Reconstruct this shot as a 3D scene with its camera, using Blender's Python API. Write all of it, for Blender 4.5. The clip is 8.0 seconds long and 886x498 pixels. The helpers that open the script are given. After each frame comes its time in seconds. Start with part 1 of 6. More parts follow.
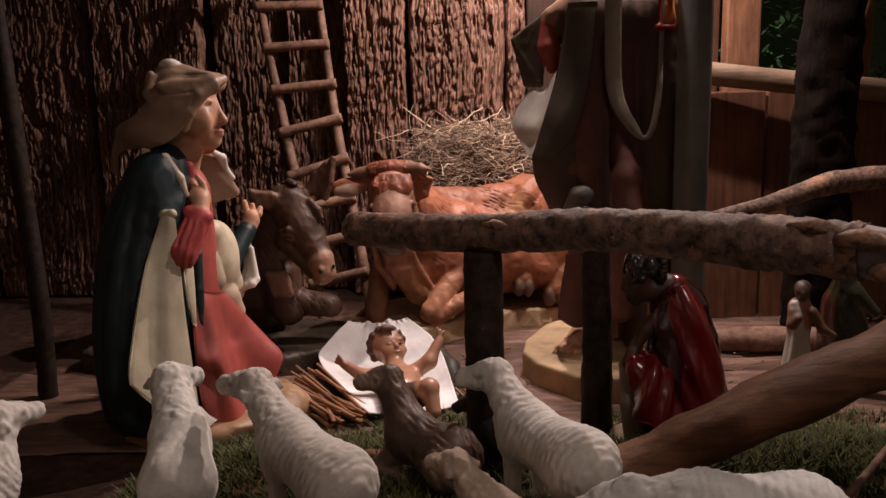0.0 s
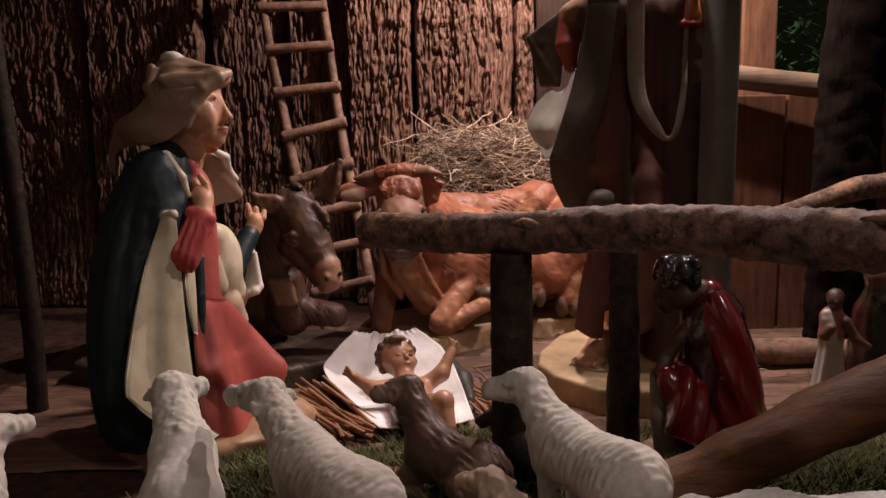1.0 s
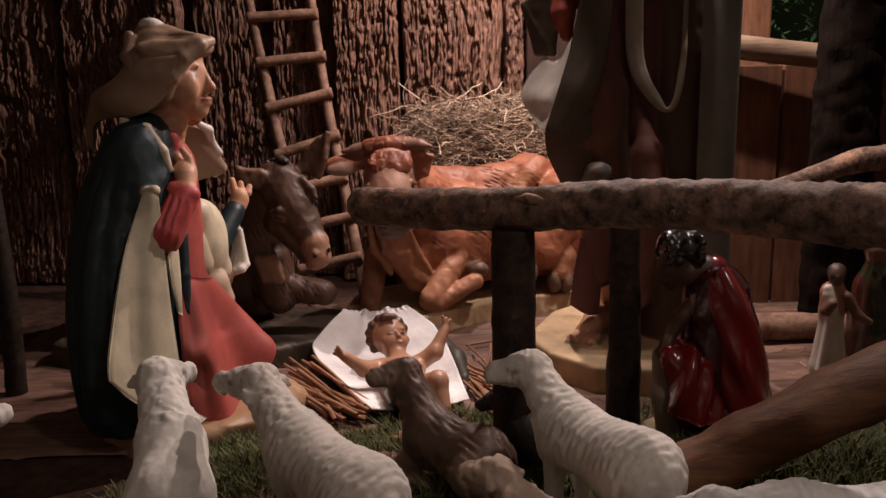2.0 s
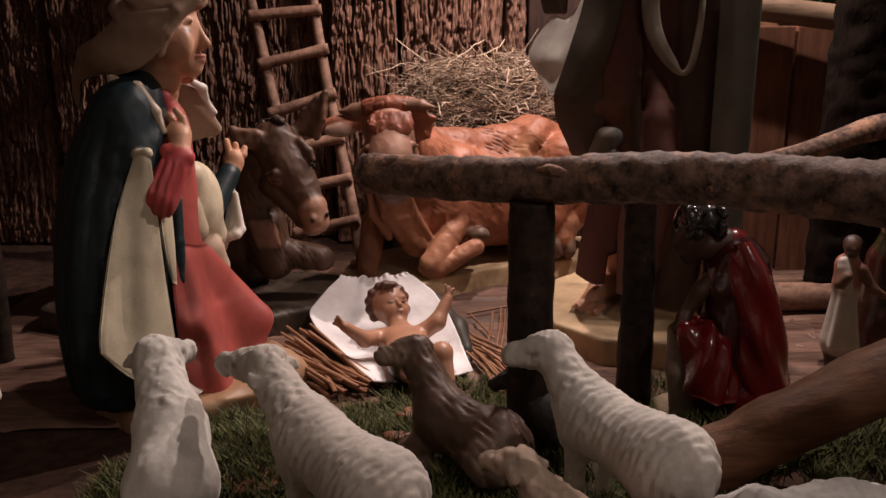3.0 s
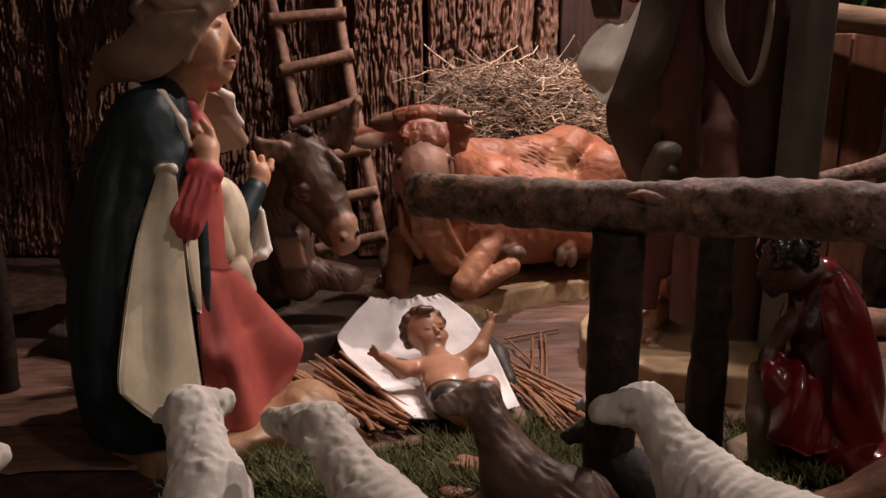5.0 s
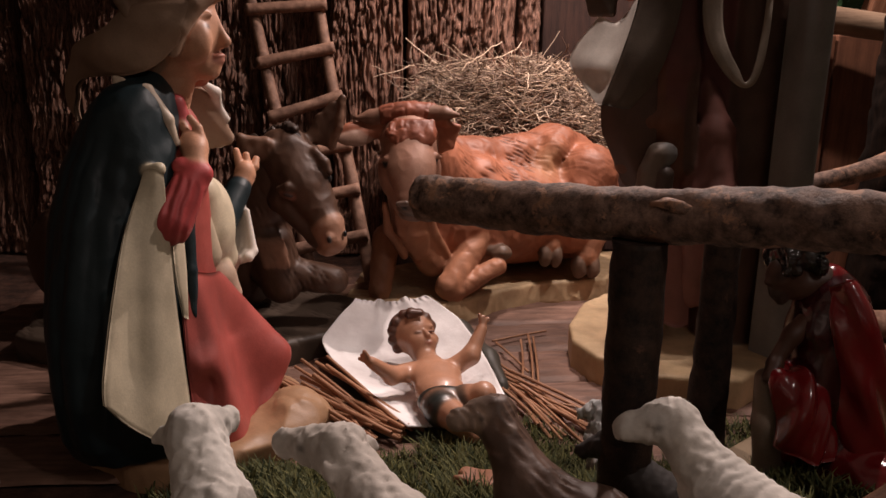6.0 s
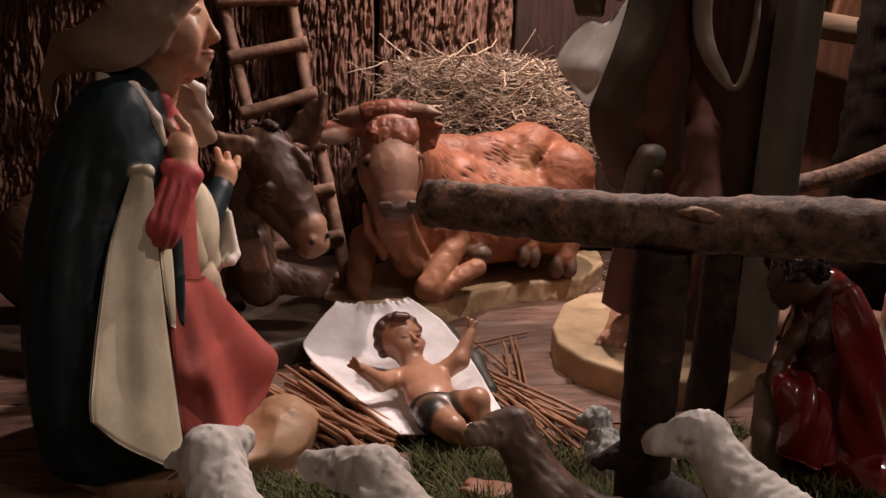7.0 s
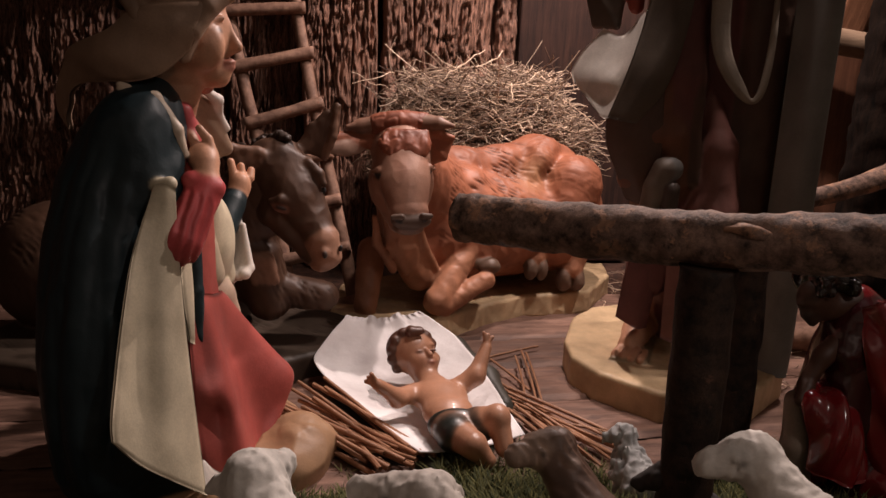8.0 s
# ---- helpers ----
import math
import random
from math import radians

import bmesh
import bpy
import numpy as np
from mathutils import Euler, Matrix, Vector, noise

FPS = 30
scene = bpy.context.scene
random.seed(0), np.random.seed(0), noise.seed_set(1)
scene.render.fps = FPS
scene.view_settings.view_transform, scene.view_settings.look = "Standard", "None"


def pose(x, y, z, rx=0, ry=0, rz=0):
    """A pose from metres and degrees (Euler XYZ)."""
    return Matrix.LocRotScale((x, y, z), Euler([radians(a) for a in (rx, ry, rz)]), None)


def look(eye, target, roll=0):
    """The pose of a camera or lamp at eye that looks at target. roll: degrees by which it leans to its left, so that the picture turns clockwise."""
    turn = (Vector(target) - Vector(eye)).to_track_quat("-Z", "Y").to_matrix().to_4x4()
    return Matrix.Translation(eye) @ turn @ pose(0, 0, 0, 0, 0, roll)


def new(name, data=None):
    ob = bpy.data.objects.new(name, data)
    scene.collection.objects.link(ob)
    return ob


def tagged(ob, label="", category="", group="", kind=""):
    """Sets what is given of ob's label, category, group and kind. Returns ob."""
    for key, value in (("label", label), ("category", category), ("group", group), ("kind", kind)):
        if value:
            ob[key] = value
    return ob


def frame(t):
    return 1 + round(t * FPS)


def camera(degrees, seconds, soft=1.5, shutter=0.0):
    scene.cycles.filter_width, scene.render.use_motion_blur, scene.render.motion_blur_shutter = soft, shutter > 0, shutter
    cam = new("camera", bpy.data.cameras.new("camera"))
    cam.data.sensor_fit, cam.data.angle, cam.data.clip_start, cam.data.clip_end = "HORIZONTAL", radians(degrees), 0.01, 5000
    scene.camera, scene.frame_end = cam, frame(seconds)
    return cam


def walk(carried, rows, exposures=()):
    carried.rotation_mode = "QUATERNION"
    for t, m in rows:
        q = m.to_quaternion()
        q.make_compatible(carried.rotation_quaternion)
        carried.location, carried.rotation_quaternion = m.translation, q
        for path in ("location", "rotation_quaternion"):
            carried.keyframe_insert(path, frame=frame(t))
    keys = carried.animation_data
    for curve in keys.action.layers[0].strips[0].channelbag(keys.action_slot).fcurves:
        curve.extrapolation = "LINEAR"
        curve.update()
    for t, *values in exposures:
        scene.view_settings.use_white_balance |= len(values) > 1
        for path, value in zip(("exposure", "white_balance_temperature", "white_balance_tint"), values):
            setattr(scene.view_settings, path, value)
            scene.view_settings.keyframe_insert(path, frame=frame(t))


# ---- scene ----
cam = camera(57.47, 8.0)
PATH = [
    (0, (0.0651, -0.0226, 0.3346), (0.0327, 0.9593, 0.1483), -1.50),
    (0.5, (0.0530, -0.0048, 0.3276), (0.0204, 0.9792, 0.1522), -1.29),
    (1, (0.0412, 0.0173, 0.3176), (0.0186, 1.0028, 0.1495), -1.21),
    (2.5, (0.0231, 0.0558, 0.3162), (0.0311, 1.0287, 0.0853), -0.95),
    (3, (0.0122, 0.0745, 0.3205), (0.0279, 1.0415, 0.0660), -0.47),
    (3.5, (0.0015, 0.0935, 0.3225), (0.0170, 1.0593, 0.0633), -0.27),
    (4, (-0.0072, 0.1124, 0.3201), (0.0040, 1.0803, 0.0691), -0.31),
    (4.5, (-0.0158, 0.1267, 0.3202), (-0.0082, 1.0956, 0.0729), -0.27),
    (6, (-0.0546, 0.1619, 0.3238), (0.0113, 1.1260, 0.0668), 0.87),
    (6.5, (-0.0712, 0.1717, 0.3252), (0.0244, 1.1321, 0.0633), 1.36),
    (7, (-0.0904, 0.1818, 0.3269), (0.0415, 1.1375, 0.0637), 1.80),
    (7.5, (-0.1049, 0.1897, 0.3266), (0.0452, 1.1446, 0.0704), 2.22),
    (8, (-0.1182, 0.1961, 0.3265), (0.0351, 1.1520, 0.0757), 2.27),
]
walk(cam, [(t, look(eye, target, roll)) for t, eye, target, roll in PATH])

# ---- light: unseen warm lamps placed to suit the shading, and a dim evening glow ----
world = bpy.data.worlds.new("evening")
world.use_nodes = True
world.node_tree.nodes["Background"].inputs[0].default_value = (1.0, 0.72, 0.55, 1)
world.node_tree.nodes["Background"].inputs[1].default_value = 0.10
scene.world = world


def lamp(name, place, target, watts, radius, colour, spread=110, blend=0.6):
    data = bpy.data.lights.new(name, "SPOT")
    data.energy, data.color, data.shadow_soft_size = watts, colour, radius
    data.spot_size, data.spot_blend = radians(spread), blend
    ob = new(name, data)
    ob.matrix_world = look(place, target)
    return ob


# four unseen lamps overhead, placed by the shading, and an added front fill
lamp("unseen_lamp", (0.22, 1.15, 0.70), (0.12, 1.16, 0.0), 14.5, 0.010, (1.0, 0.80, 0.74), 160, 0.4)
lamp("unseen_lamp", (0.09, 0.96, 0.82), (0.15, 1.03, 0.0), 7.5, 0.010, (1.0, 0.81, 0.75), 82, 0.8)
lamp("unseen_lamp", (0.42, 0.92, 0.86), (0.30, 0.82, 0.0), 15.0, 0.010, (1.0, 0.82, 0.77), 116, 0.6)
# narrow spot added to brighten the infant, ox legs and plinth
lamp("unseen_lamp", (0.33, 0.87, 0.92), (0.05, 0.94, 0.0), 8.0, 0.010, (1.0, 0.82, 0.77), 29, 0.5)
# fill added out in front to brighten the woman and the flock
lamp("front_fill", (0.42, 0.02, 0.80), (0.01, 0.56, 0.10), 4.5, 0.03, (1.0, 0.83, 0.77), 48, 0.8)


# ---- noise on arrays ----
def hash01(*grids, seed=0):
    h = np.full(np.broadcast(*grids).shape, seed * 374761393 + 668265263, np.uint32)
    for n, g in enumerate(grids):
        h = (h ^ (g.astype(np.int64) & 0xFFFFFFFF).astype(np.uint32)) * np.uint32((2654435761, 2246822519, 3266489917)[n])
        h ^= h >> np.uint32(15)
    h = h * np.uint32(2246822519)
    h ^= h >> np.uint32(13)
    return (h & np.uint32(0xFFFFFF)).astype(np.float32) / np.float32(0xFFFFFF)


def vnoise(coords, seed=0):
    """Smooth value noise, 0 to 1, on two or three coordinate arrays."""
    cells = [np.floor(c) for c in coords]
    parts = [c - f for c, f in zip(coords, cells)]
    parts = [p * p * (3 - 2 * p) for p in parts]
    out = 0
    for corner in range(2 ** len(coords)):
        weight, at = 1, []
        for n, (c, p) in enumerate(zip(cells, parts)):
            bit = corner >> n & 1
            weight = weight * (p if bit else 1 - p)
            at.append(c + bit)
        out = out + weight * hash01(*at, seed=seed)
    return out


def fbm(coords, octaves=3, seed=0):
    total, size = 0, 0
    for n in range(octaves):
        total = total + vnoise([c * 2**n for c in coords], seed + n) / 2**n
        size += 1 / 2**n
    return total / size


# ---- meshes ----
def mesh_from(name, verts, faces, smooth=True):
    me = bpy.data.meshes.new(name)
    verts = np.asarray(verts, np.float32)
    faces = np.asarray(faces, np.int32)
    width = faces.shape[1]
    me.vertices.add(len(verts))
    me.vertices.foreach_set("co", verts.ravel())
    me.loops.add(faces.size)
    me.loops.foreach_set("vertex_index", faces.ravel())
    me.polygons.add(len(faces))
    me.polygons.foreach_set("loop_start", np.arange(0, faces.size, width, dtype=np.int32))
    me.polygons.foreach_set("loop_total", np.full(len(faces), width, np.int32))
    if smooth:
        me.polygons.foreach_set("use_smooth", np.ones(len(faces), bool))
    me.update(calc_edges=True)
    me.validate()
    return me


def paint(me, colours):
    layer = me.color_attributes.new("paint", "FLOAT_COLOR", "POINT")
    rgba = np.ones((len(me.vertices), 4), np.float32)
    rgba[:, :3] = colours
    layer.data.foreach_set("color", rgba.ravel())


def part(name, bm, material, parent=None, label=""):
    me = bpy.data.meshes.new(name)
    bm.to_mesh(me)
    bm.free()
    me.materials.append(material)
    ob = new(name, me)
    ob.parent = parent
    return tagged(ob, label)


def put(name, me, material, parent=None, label=""):
    if not me.materials:
        me.materials.append(material)
    ob = new(name, me)
    ob.parent = parent
    return tagged(ob, label)


# ---- modelling of figures: rounded forms run together into one skin ----
def cone(col, a, b, ra, rb=None, k=0.008):
    return ("cone", col, k, np.array(a, np.float32), np.array(b, np.float32), ra, ra if rb is None else rb)


def ball(col, c, r, turn=(0, 0, 0), k=0.008):
    r = (r, r, r) if np.isscalar(r) else r
    m = np.array(Euler([radians(v) for v in turn]).to_matrix(), np.float32)
    return ("ball", col, k, np.array(c, np.float32), np.array(r, np.float32), m)


def sheet(col, a, b, c, r, k=0.006):
    return ("sheet", col, k, *[np.array(v, np.float32) for v in (a, b, c)], r)


def slab(col, c, rx, ry, h, edge=0.006, turn=0.0, wobble=0.0, k=0.004):
    return ("slab", col, k, np.array(c, np.float32), rx, ry, h, edge, radians(turn), wobble)


def plate(col, outline, low, high, edge=0.003, k=0.003):
    """A flat carved base with straight-cut sides."""
    return ("plate", col, k, np.array(outline, np.float32), low, high, edge)


def robe(col, rows, folds=(), k=0.006):
    """A hanging garment: oval sections (height, x, y, half width, half depth) joined by a skin with upright folds (count, depth, slant)."""
    return ("robe", col, k, np.array(rows, np.float32), tuple(folds))


def dist(prim, p):
    kind = prim[0]
    if kind == "robe":
        _, _, _, rows, folds = prim
        z = p[:, 2]
        cx, cy, rx, ry = (np.interp(z, rows[:, 0], rows[:, n]) for n in (1, 2, 3, 4))
        way = np.arctan2((p[:, 1] - cy) / ry, (p[:, 0] - cx) / rx)
        rim = 1.0
        for count, deep, slant in folds:
            wave = np.sin(count * way + slant * z)
            rim = rim + deep * (np.abs(wave) * 2 - 1)
        d = (np.sqrt(((p[:, 0] - cx) / rx) ** 2 + ((p[:, 1] - cy) / ry) ** 2) - rim) * np.minimum(rx, ry)
        e = np.maximum(rows[0, 0] - z, z - rows[-1, 0])
        return np.where(e > 0, np.sqrt(np.maximum(d, 0) ** 2 + e * e), np.maximum(d, e))
    if kind == "plate":
        _, _, _, xy, low, high, edge = prim
        d = np.full(len(p), 1e9, np.float32)
        inside = np.zeros(len(p), bool)
        for a, b in zip(xy, np.roll(xy, -1, 0)):
            e, w = b - a, p[:, :2] - a
            q = w - np.clip(w @ e / float(e @ e), 0, 1)[:, None] * e
            d = np.minimum(d, (q * q).sum(1))
            rises = (p[:, 1] >= a[1]) != (p[:, 1] >= b[1])
            inside ^= rises & ((e[0] * w[:, 1] > e[1] * w[:, 0]) == (e[1] < 0))
        d = np.sqrt(d) * np.where(inside, -1, 1) + edge
        u = np.abs(p[:, 2] - (low + high) / 2) - (high - low) / 2 + edge
        return np.sqrt(np.maximum(d, 0) ** 2 + np.maximum(u, 0) ** 2) + np.minimum(np.maximum(d, u), 0) - edge
    if kind == "cone":
        _, _, _, a, b, ra, rb = prim
        ba = b - a
        t = np.clip((p - a) @ ba / max(float(ba @ ba), 1e-12), 0, 1)
        return np.linalg.norm(p - a - t[:, None] * ba, axis=1) - (ra + (rb - ra) * t)
    if kind == "ball":
        _, _, _, c, r, m = prim
        q = (p - c) @ m
        k0 = np.linalg.norm(q / r, axis=1)
        k1 = np.linalg.norm(q / (r * r), axis=1)
        return k0 * (k0 - 1) / np.maximum(k1, 1e-9)
    if kind == "slab":
        _, _, _, c, rx, ry, h, edge, turn, wobble = prim
        q = p - c
        x = q[:, 0] * math.cos(turn) + q[:, 1] * math.sin(turn)
        y = -q[:, 0] * math.sin(turn) + q[:, 1] * math.cos(turn)
        way = np.arctan2(y / ry, x / rx)
        out = np.sqrt((x / rx) ** 2 + (y / ry) ** 2)
        rim = 1 + wobble * (np.sin(3 * way + 1) + 0.6 * np.sin(5 * way + 2) + 0.35 * np.sin(9 * way))
        d = (out - rim) * min(rx, ry) + edge
        e = np.abs(q[:, 2]) - h + edge
        return np.sqrt(np.maximum(d, 0) ** 2 + np.maximum(e, 0) ** 2) + np.minimum(np.maximum(d, e), 0) - edge
    _, _, _, a, b, c, r = prim
    ba, cb, ac = b - a, c - b, a - c
    nor = np.cross(ba, ac)
    pa, pb, pc = p - a, p - b, p - c
    side = np.sign(pa @ np.cross(ba, nor)) + np.sign(pb @ np.cross(cb, nor)) + np.sign(pc @ np.cross(ac, nor))
    best = None
    for edge, q in ((ba, pa), (cb, pb), (ac, pc)):
        t = np.clip(q @ edge / float(edge @ edge), 0, 1)
        d = ((q - t[:, None] * edge) ** 2).sum(1)
        best = d if best is None else np.minimum(best, d)
    flat = (pa @ nor) ** 2 / float(nor @ nor)
    return np.sqrt(np.where(side < 2.0, best, flat)) - r


def reach(prim):
    kind = prim[0]
    if kind == "cone":
        pts, r = np.stack(prim[3:5]), max(prim[5:7])
    elif kind == "ball":
        pts, r = prim[3][None], float(prim[4].max())
    elif kind == "robe":
        rows = prim[3]
        wide = 1.15 * rows[:, 3:5]
        pts, r = np.concatenate([np.c_[rows[:, 1:3] - wide, rows[:, 0]], np.c_[rows[:, 1:3] + wide, rows[:, 0]]]), 0.0
    elif kind == "plate":
        xy = prim[3]
        pts, r = np.array([(*xy.min(0), prim[4]), (*xy.max(0), prim[5])], np.float32), 0.002
    elif kind == "slab":
        pts, r = prim[3][None], max(prim[4:7]) * (1 + 2 * prim[9])
    else:
        pts, r = np.stack(prim[3:6]), prim[6]
    return pts.min(0) - r, pts.max(0) + r


def skin(prims, step, relief=None):
    """One closed skin round all forms, with the paint of the nearest form at each point."""
    boxes = [reach(p) for p in prims]
    low = np.min([b[0] for b in boxes], 0) - 3 * step
    high = np.max([b[1] for b in boxes], 0) + 3 * step
    axes = [np.arange(low[n], high[n] + step, step, dtype=np.float32) for n in range(3)]
    shape = tuple(len(a) for a in axes)
    field = np.full(shape, 0.05, np.float32)
    for prim, (lo, hi) in zip(prims, boxes):
        pad = prim[2] + 4 * step
        cut = tuple(slice(max(0, int((lo[n] - pad - low[n]) / step)), int((hi[n] + pad - low[n]) / step) + 2) for n in range(3))
        sub = [axes[n][cut[n]] for n in range(3)]
        p = np.stack(np.meshgrid(*sub, indexing="ij"), -1).reshape(-1, 3)
        d = dist(prim, p).astype(np.float32)
        old = field[cut].ravel()
        h = np.clip(0.5 + 0.5 * (old - d) / prim[2], 0, 1)
        field[cut] = (old + (d - old) * h - prim[2] * h * (1 - h)).reshape(field[cut].shape)
    if relief is not None:
        near = np.abs(field) < 0.008
        i, j, k = np.nonzero(near)
        p = np.stack([axes[0][i], axes[1][j], axes[2][k]], -1)
        field[near] += relief(p)
    return net(field, low, step)


def net(field, low, step):
    inside = field < 0
    nx, ny, nz = field.shape
    count = np.zeros((nx - 1, ny - 1, nz - 1), np.int32)
    total = np.zeros((nx - 1, ny - 1, nz - 1, 3), np.float32)
    corner = [(a, b, c) for a in (0, 1) for b in (0, 1) for c in (0, 1)]
    view = lambda g, o: g[o[0] : nx - 1 + o[0], o[1] : ny - 1 + o[1], o[2] : nz - 1 + o[2]]
    for axis in range(3):
        for o in corner:
            if o[axis]:
                continue
            e = tuple(v + (n == axis) for n, v in enumerate(o))
            fa, fb = view(field, o), view(field, e)
            cross = (fa < 0) != (fb < 0)
            t = np.where(cross, fa / np.where(cross, fa - fb, 1), 0)
            count += cross
            for n in range(3):
                total[..., n] += np.where(cross, o[n] + (t if n == axis else 0), 0)
    used = count > 0
    index = np.full(used.shape, -1, np.int32)
    index[used] = np.arange(used.sum())
    cell = np.stack(np.nonzero(used), -1)
    verts = low + step * (cell + total[used] / count[used][:, None])
    quads = []
    for axis in range(3):
        u, v = (axis + 1) % 3, (axis + 2) % 3
        a = [slice(1, -1)] * 3
        a[axis] = slice(0, -1)
        b = list(a)
        b[axis] = slice(1, None)
        fa, fb = inside[tuple(a)], inside[tuple(b)]
        i = np.stack(np.nonzero(fa != fb), -1)
        start = np.array([0 if n == axis else 1 for n in range(3)])
        base = i + start
        flip = fa[tuple(i.T)]
        du, dv = np.eye(3, dtype=int)[u], np.eye(3, dtype=int)[v]
        quad = np.stack([index[tuple((base - s * du - t * dv).T)] for s, t in ((1, 1), (0, 1), (0, 0), (1, 0))], -1)
        quad[~flip] = quad[~flip][:, ::-1]
        quads.append(quad)
    return verts.astype(np.float32), np.concatenate(quads)


def glide(rows, fine):
    """Smooth curves through rows of points, along the first axis."""
    rows = np.asarray(rows, float)
    pad = np.concatenate([2 * rows[:1] - rows[1:2], rows, 2 * rows[-1:] - rows[-2:-1]])
    out = []
    for n in range(len(rows) - 1):
        a, b, c, d = pad[n : n + 4]
        for u in np.linspace(0, 1, fine, endpoint=False):
            out.append(0.5 * (2 * b + (c - a) * u + (2 * a - 5 * b + 4 * c - d) * u * u + (3 * b - a - 3 * c + d) * u**3))
    return np.array(out + [rows[-1]])


def shell(col, rows, thick=0.003, fine=12, ripple=None):
    """A modelled cloth: a smooth skin through rows of places, with thickness and rounded rims. Gives places, faces and paint."""
    g = glide(np.swapaxes(glide(rows, fine), 0, 1), fine)
    du, dv = np.gradient(g, axis=0), np.gradient(g, axis=1)
    nor = np.cross(du, dv)
    nor /= np.linalg.norm(nor, axis=2, keepdims=True) + 1e-12
    n, m = g.shape[:2]
    if ripple is not None:
        g = g + nor * ripple(g.reshape(-1, 3)).reshape(n, m, 1)
    u, v = np.meshgrid(np.linspace(0, 1, n), np.linspace(0, 1, m), indexing="ij")
    edge = np.minimum(np.minimum(u, 1 - u) * n, np.minimum(v, 1 - v) * m)
    half = (thick / 2 * np.sqrt(np.clip(0.25 + edge / 2.5, 0, 1)))[..., None]
    verts = np.concatenate([(g + nor * half).reshape(-1, 3), (g - nor * half).reshape(-1, 3)])
    i = np.arange(n * m).reshape(n, m)
    front = np.stack([i[:-1, :-1], i[1:, :-1], i[1:, 1:], i[:-1, 1:]], -1).reshape(-1, 4)
    rim = np.concatenate([i[:, 0], i[-1, 1:], i[::-1, -1][1:], i[0, ::-1][1:-1]])
    nxt = np.roll(rim, -1)
    side = np.stack([rim, rim + n * m, nxt + n * m, nxt], -1)
    verts = verts.astype(np.float32)
    return verts, np.concatenate([front, front[:, ::-1] + n * m, side[:, ::-1]]), np.array(col, np.float32) * brushed(verts)


def coloured(prims, step, relief, soft, tint):
    verts, faces = skin(prims, step, relief)
    ds = np.stack([dist(p, verts) for p in prims], 1)
    ds -= ds.min(1, keepdims=True)
    w = np.exp(-np.minimum(ds / soft, 40))
    w /= w.sum(1, keepdims=True)
    cols = w @ np.array([p[1] for p in prims], np.float32)
    return verts, faces, cols * tint(verts) if tint is not None else cols


def figure(name, prims, material, label, category, base, step=0.0025, relief=None, group="", soft=0.0005, tint=None, fine=(), cloths=()):
    """A statue as one mesh; fine: finer-cut groups of forms (head, hands), each (forms, step, relief, tint); cloths: shells."""
    groups = [coloured(prims, step, relief, soft, tint)]
    groups += [coloured(g[0], g[1], g[2], soft, g[3]) for g in fine]
    groups += list(cloths)
    start = np.cumsum([0] + [len(g[0]) for g in groups])
    verts = np.concatenate([g[0] for g in groups])
    faces = np.concatenate([g[1] + n for g, n in zip(groups, start)])
    me = mesh_from(name, verts - np.array(base, np.float32), faces)
    paint(me, np.concatenate([g[2] for g in groups]))
    me.materials.append(material)
    slots, count = np.zeros(len(faces), np.int32), len(groups[0][1])
    for n, g in enumerate(fine):
        if len(g) > 4:
            me.materials.append(g[4])
            slots[count : count + len(groups[n + 1][1])] = len(me.materials) - 1
        count += len(groups[n + 1][1])
    me.polygons.foreach_set("material_index", slots)
    ob = new(name, me)
    ob.location = base
    return tagged(ob, label, category, group)


# ---- materials ----
def nodes_of(name):
    m = bpy.data.materials.new(name)
    m.use_nodes = True
    t = m.node_tree
    return m, t, t.nodes["Principled BSDF"]


def node(t, kind, attribute=None, operation=None, blend=None, **values):
    n = t.nodes.new(kind)
    if attribute:
        n.attribute_name = attribute
    if operation:
        n.operation = operation
    if blend:
        n.data_type, n.blend_type = "RGBA", blend
    for key, v in values.items():
        n.inputs[key].default_value = v
    return n


def ramp(t, source, stops):
    r = t.nodes.new("ShaderNodeValToRGB")
    while len(r.color_ramp.elements) < len(stops):
        r.color_ramp.elements.new(0.5)
    for e, (at, c) in zip(r.color_ramp.elements, stops):
        e.position, e.color = at, (*c, 1) if len(c) == 3 else c
    t.links.new(source, r.inputs[0])
    return r.outputs[0]


def coords(t, scale=(1, 1, 1), turn=(0, 0, 0)):
    c = t.nodes.new("ShaderNodeTexCoord")
    m = node(t, "ShaderNodeMapping")
    m.inputs["Scale"].default_value = scale
    m.inputs["Rotation"].default_value = [radians(a) for a in turn]
    t.links.new(c.outputs["Object"], m.inputs[0])
    return m.outputs[0]


def noise_of(t, at, scale, detail=4.0, rough=0.6):
    n = node(t, "ShaderNodeTexNoise", Scale=scale, Detail=detail, Roughness=rough)
    t.links.new(at, n.inputs["Vector"])
    return n.outputs["Fac"]


def bump(t, bsdf, heights, distance):
    last = None
    for source, strength, far in heights:
        b = node(t, "ShaderNodeBump", Strength=strength, Distance=far)
        t.links.new(source, b.inputs["Height"])
        if last:
            t.links.new(last, b.inputs["Normal"])
        last = b.outputs["Normal"]
    t.links.new(last, bsdf.inputs["Normal"])


def mixed(t, fac, a, b, how="MIX"):
    m = node(t, "ShaderNodeMix", blend=how)
    for socket, v in ((m.inputs[0], fac), (m.inputs[6], a), (m.inputs[7], b)):
        if isinstance(v, bpy.types.NodeSocket):
            t.links.new(v, socket)
        else:
            socket.default_value = v if isinstance(v, (int, float)) else (*v, 1)
    return m.outputs[2]


